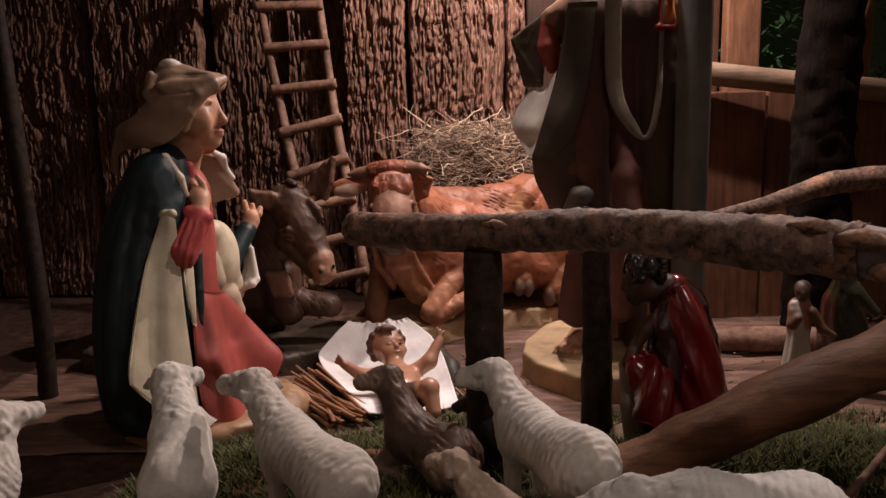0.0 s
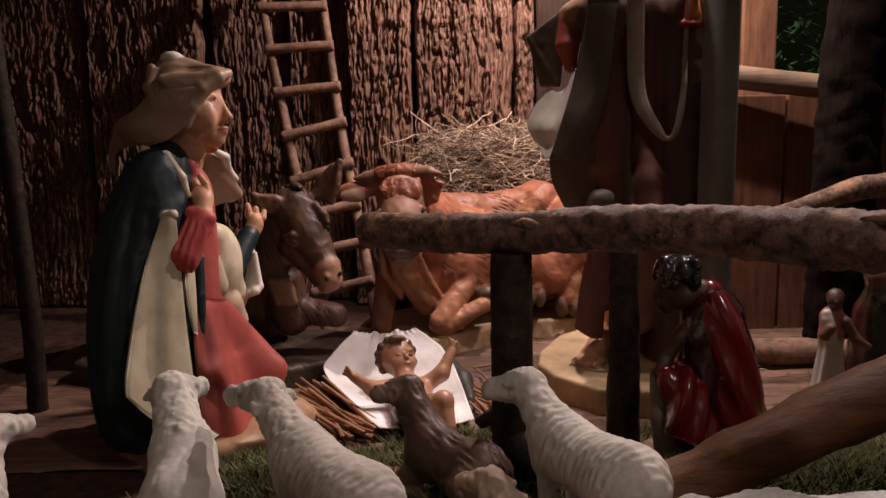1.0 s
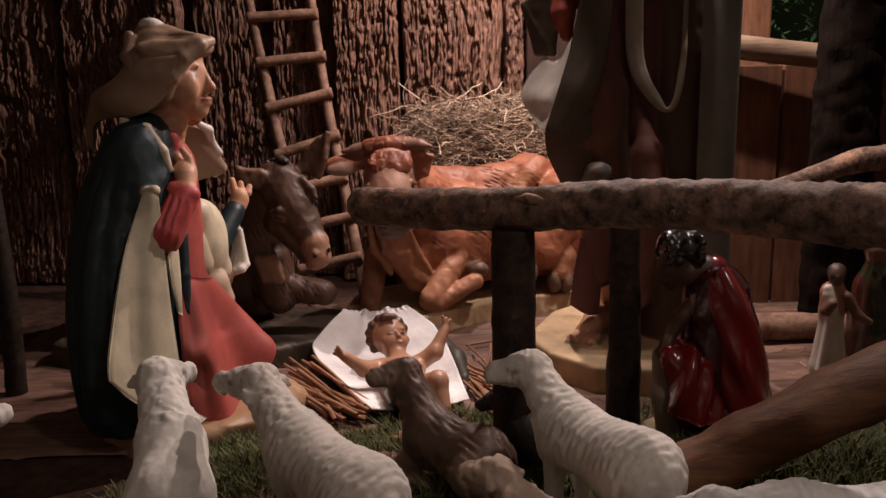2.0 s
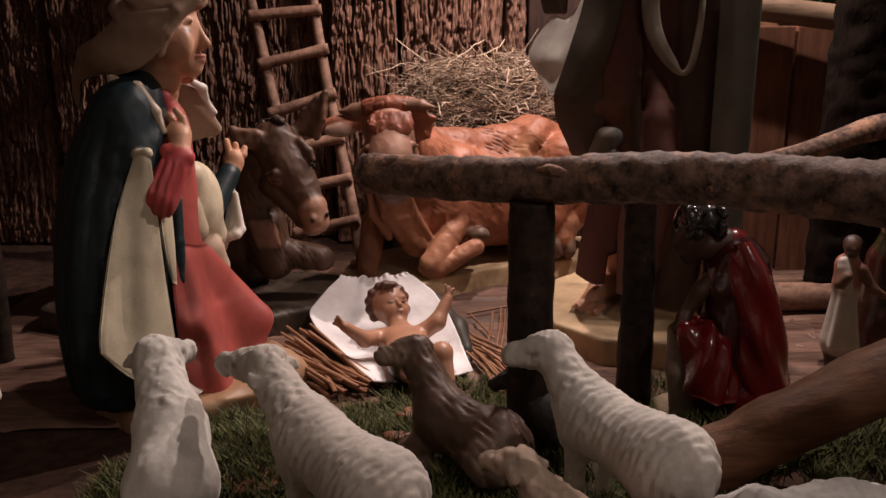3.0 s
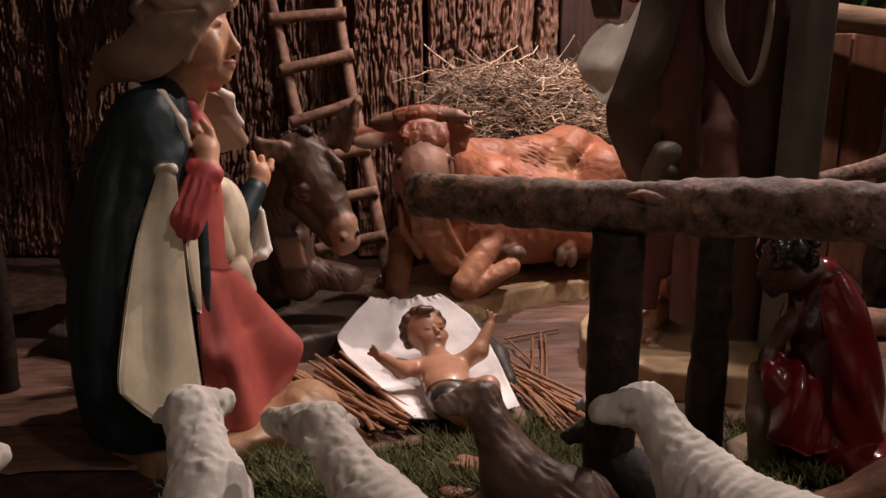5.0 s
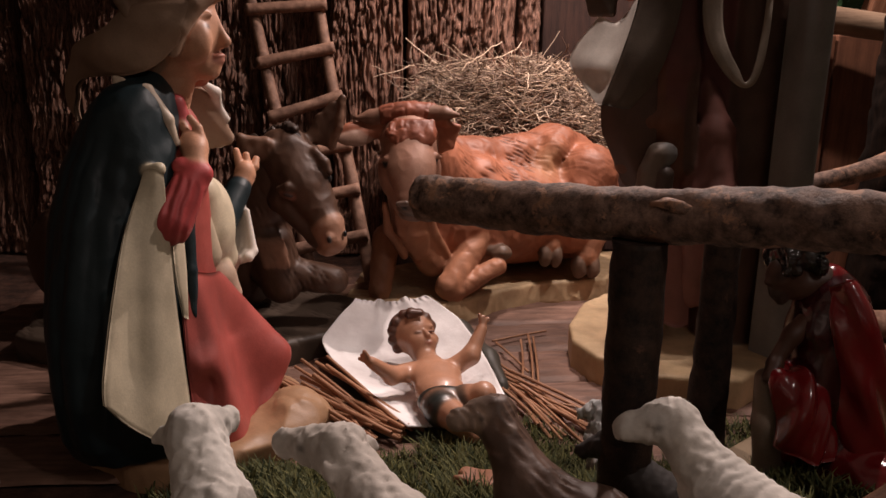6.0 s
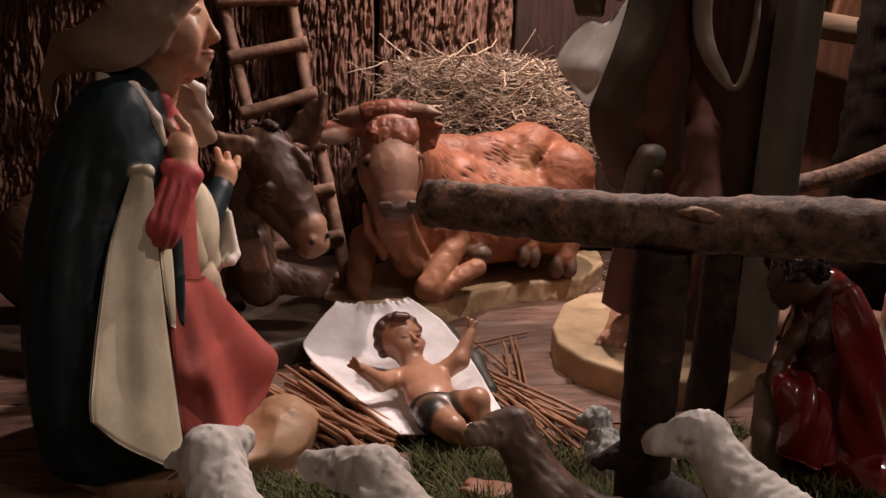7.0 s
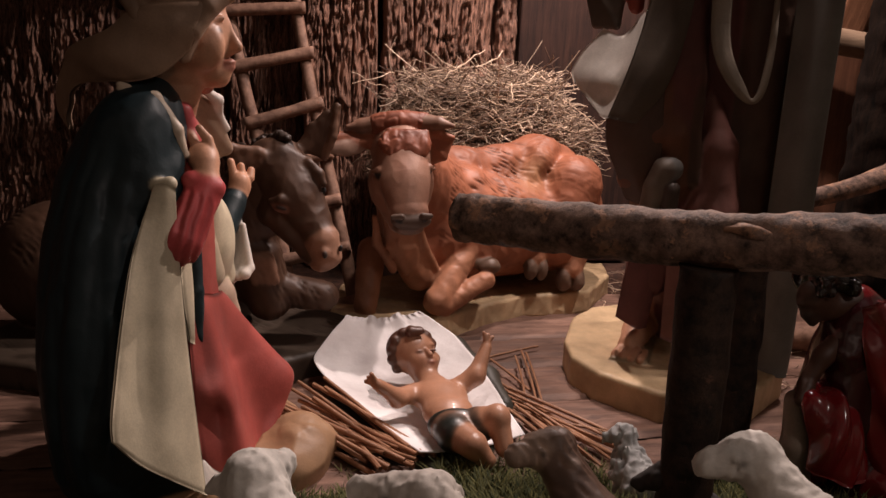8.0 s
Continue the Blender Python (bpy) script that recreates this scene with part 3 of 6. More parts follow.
def curly(p, size=150, deep=0.003):
    """Carved locks: rounded strands swirling over a form."""
    w = 0.010 * fbm([p[:, 0] * 70, p[:, 1] * 70, p[:, 2] * 70], 2, 41)
    n = vnoise([(p[:, 0] + w) * size, (p[:, 1] - w) * size, (p[:, 2] + 2 * w) * size * 0.6], 17)
    return deep * (np.abs(2 * n - 1) - 0.5) * -1


def knife(p, deep=0.0010):
    """The faint marks of a carving knife."""
    n = fbm([p[:, 0] * 75, p[:, 1] * 75, p[:, 2] * 60], 2, 23)
    return deep * (np.abs(2 * n - 1) * 2 - 0.5)


def rocky(p):
    """Rough cut faces on the stone base alone."""
    low = np.clip((0.05 - p[:, 2]) / 0.01, 0, 1) * np.clip((p[:, 0] + 0.172) / 0.01, 0, 1)
    f = np.abs(fbm([p[:, 0] * 26, p[:, 1] * 26, p[:, 2] * 26], 1, 7) - 0.5)
    return (0.034 * (f - 0.12) * low).astype(np.float32)


def brushed(p):
    """Uneven brushwork and grime of old paint."""
    a = fbm([p[:, 0] * 38, p[:, 1] * 38, p[:, 2] * 26], 3, 51)
    b = fbm([p[:, 0] * 160, p[:, 1] * 160, p[:, 2] * 90], 2, 53)
    return (0.62 + 0.56 * a + 0.22 * b)[:, None]


def veil_folds(p):
    """Small soft folds across the veil and over the breast."""
    up = np.clip((p[:, 2] - 0.275) / 0.01, 0, 1) * np.clip((-0.196 - p[:, 0]) / 0.006 + np.clip((p[:, 2] - 0.342) / 0.004, 0, 1) * 3, 0, 1)
    n = fbm([p[:, 0] * 16 + p[:, 2] * 14, p[:, 1] * 22, p[:, 2] * 60], 1, 81)
    crease = np.clip(1 - np.abs(2 * n - 1) / 0.16, 0, 1)
    m = fbm([p[:, 0] * 130, p[:, 1] * 130, p[:, 2] * 130], 2, 83) - 0.5
    foot, axis = np.array((-0.2055, 0.7165, 0.1985), np.float32), np.array((0.440, 0.396, 0.806), np.float32)
    side = np.array((0.88, -0.05, -0.46), np.float32)
    w = p - foot
    along = w @ axis
    w = w - along[:, None] * axis
    arm = np.clip((0.026 - np.linalg.norm(w, axis=1)) / 0.006, 0, 1) * np.clip((along + 0.03) / 0.02, 0, 1) * np.clip((0.030 - along) / 0.004, 0, 1) * (p[:, 1] < 0.728)
    ring = np.sin(w @ side * 1000 + along * 190 + 5 * fbm([p[:, 0] * 60, p[:, 1] * 60, p[:, 2] * 60], 2, 29))
    return (0.0007 * arm * ring + up * (0.0014 * crease + 0.0004 * m) + 0.0003 * m).astype(np.float32)


def gown_folds(p):
    """Creases of the skirt from knee to hem, faint hanging folds of the cloak, and the cut rock below."""
    skirt = np.clip((p[:, 0] + 0.212) / 0.006, 0, 1) * np.clip((0.14 - p[:, 2]) / 0.02, 0, 1) * np.clip((p[:, 2] - 0.03) / 0.01, 0, 1) * np.clip((p[:, 1] - 0.705) / 0.01, 0, 1)
    n = fbm([(p[:, 0] + 0.5 * p[:, 2]) * 48, p[:, 1] * 48, p[:, 2] * 10], 2, 85)
    crease = np.clip(1 - np.abs(2 * n - 1) / 0.2, 0, 1)
    cloak = np.clip((-0.222 - p[:, 0]) / 0.01, 0, 1)
    m = fbm([p[:, 0] * 55 + p[:, 2] * 6, p[:, 1] * 55, p[:, 2] * 7], 2, 87)
    return (0.0016 * crease * skirt + 0.0016 * cloak * (np.abs(2 * m - 1) - 0.3) + rocky(p) + 0.5 * knife(p, 0.0008)).astype(np.float32)


def kneeling_woman():
    y = 0.77
    tan = (0.38, 0.225, 0.125)
    f = [
        slab(tan, (-0.205, 0.778, 0.008), 0.092, 0.082, 0.018, 0.010, 0, 0.06),
        ball(tan, (-0.134, 0.780, 0.008), (0.028, 0.046, 0.032)),
        cone(tan, (-0.128, 0.80, 0.015), (-0.138, 0.76, 0.026), 0.014, 0.010, 0.004),
        # cloak, hanging from the shoulders to the ground
        robe(BLUE, ((0.022, -0.257, 0.765, 0.044, 0.072), (0.040, -0.256, 0.764, 0.047, 0.084), (0.075, -0.256, 0.764, 0.0485, 0.092), (0.116, -0.255, 0.765, 0.0515, 0.090),
                    (0.155, -0.254, 0.767, 0.050, 0.083), (0.193, -0.252, 0.768, 0.047, 0.074), (0.232, -0.246, 0.768, 0.042, 0.062),
                    (0.262, -0.238, 0.768, 0.034, 0.050), (0.285, -0.229, 0.768, 0.022, 0.036), (0.298, -0.224, 0.768, 0.008, 0.014)), ((5, 0.018, 6), (9, 0.010, -9))),
        ball(BLUE, (-0.236, 0.738, 0.258), (0.025, 0.022, 0.032), (0, 20, 0), 0.012),
        cone(BLUE, (-0.232, 0.736, 0.262), (-0.220, 0.722, 0.222), 0.021, 0.014, 0.008),
        cone(BLUE, (-0.212, 0.752, 0.272), (-0.210, 0.731, 0.240), 0.006, 0.006, 0.006),
        sheet(BLUE, (-0.214, 0.752, 0.276), (-0.211, 0.726, 0.228), (-0.232, 0.728, 0.255), 0.007, 0.006),
        # gown
        cone(PINK, (-0.232, y, 0.10), (-0.224, y, 0.245), 0.044, 0.032),
        # pale lining of the cloak, turned out from the elbow: its crown
        cone(CREAM, (-0.2155, 0.710, 0.2325), (-0.2085, 0.7085, 0.2340), 0.0042, 0.0046, 0.003),
        sheet(BLUE, (-0.2365, 0.668, 0.088), (-0.1950, 0.706, 0.030), (-0.250, 0.692, 0.026), 0.0035),
        sheet(BLUE, (-0.2400, 0.684, 0.150), (-0.2420, 0.670, 0.098), (-0.272, 0.698, 0.060), 0.0035),
        *chain(BLUE, ((-0.2005, 0.746, 0.188), (-0.1990, 0.738, 0.155), (-0.1980, 0.733, 0.122)), (0.0042, 0.0044, 0.0038), 0.002),
        # skirt over the raised knee
        cone(PINK, (-0.220, 0.775, 0.116), (-0.176, 0.800, 0.082), 0.026, 0.014, 0.008),
        cone(PINK, (-0.176, 0.800, 0.082), (-0.1640, 0.805, 0.064), 0.014, 0.010, 0.004),
        cone(PINK, (-0.216, 0.768, 0.060), (-0.190, 0.778, 0.052), 0.028, 0.012, 0.008),
    ]
    cloths = [
        # lining of the cloak
        shell(CREAM, (((-0.2170, 0.7085, 0.2330), (-0.2130, 0.7060, 0.2345), (-0.2095, 0.7050, 0.2345), (-0.2055, 0.7075, 0.2310)),
                      ((-0.2285, 0.6920, 0.1960), (-0.2205, 0.6965, 0.1945), (-0.2120, 0.7010, 0.1910), (-0.2055, 0.7090, 0.1860)),
                      ((-0.2335, 0.6715, 0.1550), (-0.2240, 0.6850, 0.1530), (-0.2130, 0.6900, 0.1480), (-0.2025, 0.7035, 0.1400)),
                      ((-0.2365, 0.6550, 0.1170), (-0.2250, 0.6730, 0.1120), (-0.2120, 0.6790, 0.1040), (-0.1985, 0.6990, 0.0950)),
                      ((-0.2375, 0.6500, 0.1010), (-0.2250, 0.6640, 0.0900), (-0.2105, 0.6730, 0.0740), (-0.1945, 0.6950, 0.0530)),
                      ((-0.2370, 0.6480, 0.0910), (-0.2245, 0.6570, 0.0705), (-0.2080, 0.6715, 0.0500), (-0.1915, 0.6900, 0.0280))), 0.0040, 14),
        shell(WHITE, (((-0.1945, 0.6950, 0.0520), (-0.1935, 0.6975, 0.0500)), ((-0.1930, 0.6920, 0.0380), (-0.1880, 0.7030, 0.0400)), ((-0.1915, 0.6900, 0.0280), (-0.1820, 0.7100, 0.0320))), 0.0028, 8),
        # inner edge of the cloak beside the gown
        shell(CREAM, (((-0.2070, 0.7190, 0.1880), (-0.2030, 0.7360, 0.1880)), ((-0.2060, 0.7200, 0.1550), (-0.2005, 0.7290, 0.1550)), ((-0.2030, 0.7225, 0.1240), (-0.2005, 0.7250, 0.1215))), 0.0036, 10),
        # skirt over the raised knee
        shell(PINK, (((-0.2070, 0.7360, 0.1520), (-0.2020, 0.7390, 0.1530), (-0.1970, 0.7450, 0.1510), (-0.1910, 0.7570, 0.1470), (-0.1890, 0.7800, 0.1410), (-0.2050, 0.8100, 0.1300)),
                     ((-0.2030, 0.7220, 0.1080), (-0.1960, 0.7280, 0.1070), (-0.1850, 0.7365, 0.1065), (-0.1835, 0.7660, 0.1000), (-0.1700, 0.7960, 0.1070), (-0.1850, 0.8250, 0.0900)),
                     ((-0.2010, 0.7170, 0.0860), (-0.1905, 0.7190, 0.0870), (-0.1795, 0.7300, 0.0880), (-0.1770, 0.7700, 0.0840), (-0.1530, 0.8000, 0.0840), (-0.1700, 0.8300, 0.0700)),
                     ((-0.2000, 0.7150, 0.0680), (-0.1880, 0.7270, 0.0700), (-0.1755, 0.7275, 0.0680), (-0.1710, 0.7720, 0.0600), (-0.1395, 0.7970, 0.0670), (-0.1550, 0.8250, 0.0550)),
                     ((-0.1970, 0.7120, 0.0480), (-0.1860, 0.7190, 0.0470), (-0.1710, 0.7265, 0.0450), (-0.1670, 0.7680, 0.0400), (-0.1450, 0.7890, 0.0470), (-0.1570, 0.8150, 0.0400)),
                     ((-0.1950, 0.7130, 0.0330), (-0.1840, 0.7170, 0.0260), (-0.1670, 0.7270, 0.0210), (-0.1640, 0.7620, 0.0220), (-0.1560, 0.7680, 0.0260), (-0.1620, 0.7900, 0.0250))), 0.0045, 12),
        # veil swept back across the shoulder
        shell(VEIL, (((-0.1850, 0.7430, 0.3440), (-0.1910, 0.7385, 0.3300), (-0.1975, 0.7390, 0.3140)),
                     ((-0.2080, 0.7370, 0.3430), (-0.2130, 0.7330, 0.3200), (-0.2130, 0.7370, 0.3010)),
                     ((-0.2310, 0.7400, 0.3370), (-0.2340, 0.7350, 0.3150), (-0.2320, 0.7400, 0.2940)),
                     ((-0.2510, 0.7490, 0.3230), (-0.2560, 0.7460, 0.3080), (-0.2550, 0.7490, 0.2920)),
                     ((-0.2790, 0.7750, 0.3110), (-0.2800, 0.7760, 0.3000), (-0.2760, 0.7690, 0.2860)),
                     ((-0.2930, 0.7920, 0.2820), (-0.2930, 0.7920, 0.2700), (-0.2870, 0.7880, 0.2560))), 0.0060, 12, lambda p: 0.007 * (fbm([p[:, 0] * 18, p[:, 1] * 18, p[:, 2] * 55 + p[:, 0] * 20], 2, 77) - 0.5)),
    ]
    top = [
        # near arm and hand on the breast
        cone(SLEEVE, (-0.2055, 0.7165, 0.1985), (-0.1905, 0.7300, 0.2260), 0.0158, 0.0118, 0.004),
        ball(SLEEVE, (-0.2055, 0.7165, 0.1930), (0.0130, 0.0120, 0.0135), k=0.006),
        cone(SLEEVE, (-0.1985, 0.7270, 0.2330), (-0.1840, 0.7290, 0.2275), 0.0062, 0.0068, 0.002),
        cone(SKIN, (-0.1895, 0.7315, 0.2320), (-0.1905, 0.7380, 0.2420), 0.0082, 0.0088, 0.003),
        ball(SKIN, (-0.1930, 0.7425, 0.2455), (0.0098, 0.0080, 0.0105), (0, -35, 0), 0.004),
        *[c for n in range(4) for c in chain(SKIN, ((-0.1955 - 0.0010 * n, 0.7440 + 0.0042 * n, 0.2510 - 0.0020 * n), (-0.2025 - 0.0008 * n, 0.7505 + 0.0045 * n, 0.2590 - 0.0030 * n), (-0.2075 - 0.0010 * n, 0.7560 + 0.0045 * n, 0.2650 - 0.0030 * n)), (0.0036, 0.0032, 0.0024), 0.001)],
        *chain(SKIN, ((-0.1865, 0.7420, 0.2470), (-0.1895, 0.7445, 0.2570), (-0.1950, 0.7470, 0.2640)), (0.0042, 0.0034, 0.0026), 0.001),
        # head
        cone(SKIN, (-0.220, y, 0.262), (-0.207, y, 0.305), 0.017, 0.016),
        ball(SKIN, (-0.203, y, 0.325), (0.027, 0.024, 0.034)),
        *chain(SKIN, ((-0.1785, y, 0.332), (-0.1720, y, 0.3165), (-0.178, y, 0.3125)), (0.0022, 0.0034, 0.003), 0.003),
        ball(LIP, (-0.1775, y, 0.3065), (0.005, 0.007, 0.0022), k=0.0015),
        ball(LIP, (-0.1782, y, 0.3035), (0.005, 0.006, 0.0022), k=0.0015),
        ball(SKIN, (-0.185, y, 0.297), (0.0085, 0.010, 0.008)),
        ball(SKIN, (-0.190, 0.752, 0.316), (0.012, 0.008, 0.014)),
        ball((0.09, 0.05, 0.035), (-0.1835, 0.7528, 0.3262), (0.0032, 0.0026, 0.0009), (0, -8, 35), 0.0006),
        cone(SKIN, (-0.1905, 0.7500, 0.3315), (-0.1795, 0.7575, 0.3345), 0.0022, 0.0018, 0.002),
        cone((0.42, 0.16, 0.08), (-0.1960, 0.7475, 0.3290), (-0.1930, 0.7475, 0.3180), 0.0048, 0.0040, 0.003),
        # veil over the head, its rolled rim above the brow
        ball(VEIL, (-0.2165, y, 0.340), (0.0285, 0.0315, 0.0325)),
        sheet(VEIL, (-0.222, y, 0.362), (-0.1800, 0.758, 0.3530), (-0.1800, 0.782, 0.3530), 0.0095, 0.006),
        *chain(VEIL, ((-0.1700, 0.770, 0.3560), (-0.1745, 0.752, 0.3520), (-0.1860, 0.7420, 0.3420), (-0.1960, 0.7400, 0.3260), (-0.2020, 0.7420, 0.3100)), (0.0046, 0.0050, 0.0052, 0.0050, 0.0045), 0.003),
        sheet(VEIL, (-0.1745, 0.752, 0.352), (-0.1960, 0.7400, 0.327), (-0.220, 0.740, 0.350), 0.0055, 0.004),
        ball(WHITE, (-0.218, 0.762, 0.3710), (0.0095, 0.0085, 0.0052), k=0.004),
        ball(HAIR, (-0.2380, 0.7480, 0.3440), (0.0050, 0.0050, 0.0075), (0, 20, 0), 0.001),
        *chain(VEIL, ((-0.2300, 0.7440, 0.360), (-0.2330, 0.7405, 0.344), (-0.2260, 0.7380, 0.328)), (0.0045, 0.0050, 0.0050), 0.004),
        # the veil swept back across the shoulder
        ball(VEIL, (-0.232, 0.772, 0.308), (0.030, 0.030, 0.022)),
        *chain(VEIL, ((-0.210, 0.797, 0.335), (-0.215, 0.806, 0.30), (-0.222, 0.80, 0.28)), (0.008, 0.012, 0.012), 0.006),
        # pale collar down the opening of the cloak, red gown inside it
        *chain((0.58, 0.47, 0.36), ((-0.2400, 0.7360, 0.2900), (-0.2200, 0.7345, 0.2840), (-0.2075, 0.7345, 0.2640), (-0.2035, 0.7360, 0.2480)), (0.0036, 0.0046, 0.0044, 0.0030), 0.002),
        *chain(SLEEVE, ((-0.2060, 0.7560, 0.2740), (-0.2020, 0.7560, 0.2560), (-0.2000, 0.7540, 0.2440)), (0.0060, 0.0070, 0.0070), 0.003),
        # far end of the veil over the breast
        ball((0.40, 0.15, 0.09), (-0.198, 0.793, 0.290), (0.0085, 0.010, 0.0075), k=0.002),
        sheet(VEIL, (-0.212, 0.80, 0.288), (-0.195, 0.828, 0.266), (-0.190, 0.846, 0.238), 0.0050, 0.003),
        sheet(VEIL, (-0.216, 0.80, 0.284), (-0.190, 0.846, 0.238), (-0.214, 0.842, 0.232), 0.0060, 0.003),
        *chain(WHITE, ((-0.197, 0.806, 0.284), (-0.191, 0.818, 0.277), (-0.192, 0.830, 0.264), (-0.187, 0.838, 0.254)), (0.0030, 0.0042, 0.0034, 0.0026), 0.002),
        *chain(WHITE, ((-0.188, 0.846, 0.238), (-0.196, 0.848, 0.233), (-0.203, 0.846, 0.235), (-0.213, 0.843, 0.230)), (0.0030, 0.0036, 0.0028, 0.0034), 0.002),
        # far arm, cuff, hand
        ball(CREAM, (-0.206, 0.815, 0.172), (0.025, 0.030, 0.040)),
        cone(CREAM, (-0.204, 0.80, 0.20), (-0.199, 0.832, 0.140), 0.015, 0.016, 0.006),
        cone((0.52, 0.42, 0.30), (-0.204, 0.772, 0.192), (-0.199, 0.778, 0.156), 0.012, 0.014, 0.006),
        *chain((0.46, 0.34, 0.25), ((-0.2060, 0.806, 0.140), (-0.1960, 0.812, 0.128), (-0.1900, 0.816, 0.112)), (0.014, 0.014, 0.012), 0.004),
        cone(BLUE, (-0.203, 0.845, 0.155), (-0.188, 0.874, 0.188), 0.014, 0.011, 0.004),
        ball(SKIN, (-0.183, 0.884, 0.201), (0.0095, 0.009, 0.012)),
        *[cone(SKIN, (-0.187 + 0.006 * n, 0.884 + 0.002 * n, 0.207), (-0.190 + 0.008 * n, 0.886 + 0.003 * n, 0.221 - 0.004 * n), 0.0042, 0.0032, 0.001) for n in range(3)],
        # ruffled white sleeve end
        *[c for n in range(4) for c in chain(WHITE, ((-0.188 + 0.003 * n, 0.872 - 0.003 * n, 0.178 - 0.002 * n), (-0.187 + 0.0045 * n, 0.866 - 0.004 * n, 0.150 - 0.004 * n), (-0.192 + 0.005 * n, 0.858 - 0.003 * n, 0.128 + 0.002 * n)), (0.0022, 0.0036, 0.0046), 0.002)],
        *chain((0.50, 0.33, 0.27), ((-0.2020, 0.846, 0.130), (-0.1930, 0.848, 0.122), (-0.1860, 0.850, 0.132)), (0.0040, 0.0050, 0.0030), 0.002),
    ]
    return figure("kneeling_woman_statue", f, STATUE, "painted kneeling woman statue in dark blue cloak and beige veil", "statue", (-0.22, 0.77, 0), 0.0015, gown_folds, tint=brushed, fine=[(top, 0.0010, veil_folds, brushed)], cloths=cloths)


def robe_folds(p):
    """Long upright folds of the hanging robe."""
    n = fbm([(p[:, 0] + 0.1 * p[:, 2]) * 52, p[:, 1] * 40, p[:, 2] * 6], 2, 91)
    high = np.clip((p[:, 2] - 0.09) / 0.02, 0, 1) * np.clip((p[:, 0] - 0.185) / 0.02, 0, 1) * np.clip((0.312 - p[:, 0]) / 0.01, 0, 1)
    return (0.003 * (np.abs(2 * n - 1) - 0.25) * high + 0.5 * knife(p, 0.001)).astype(np.float32)


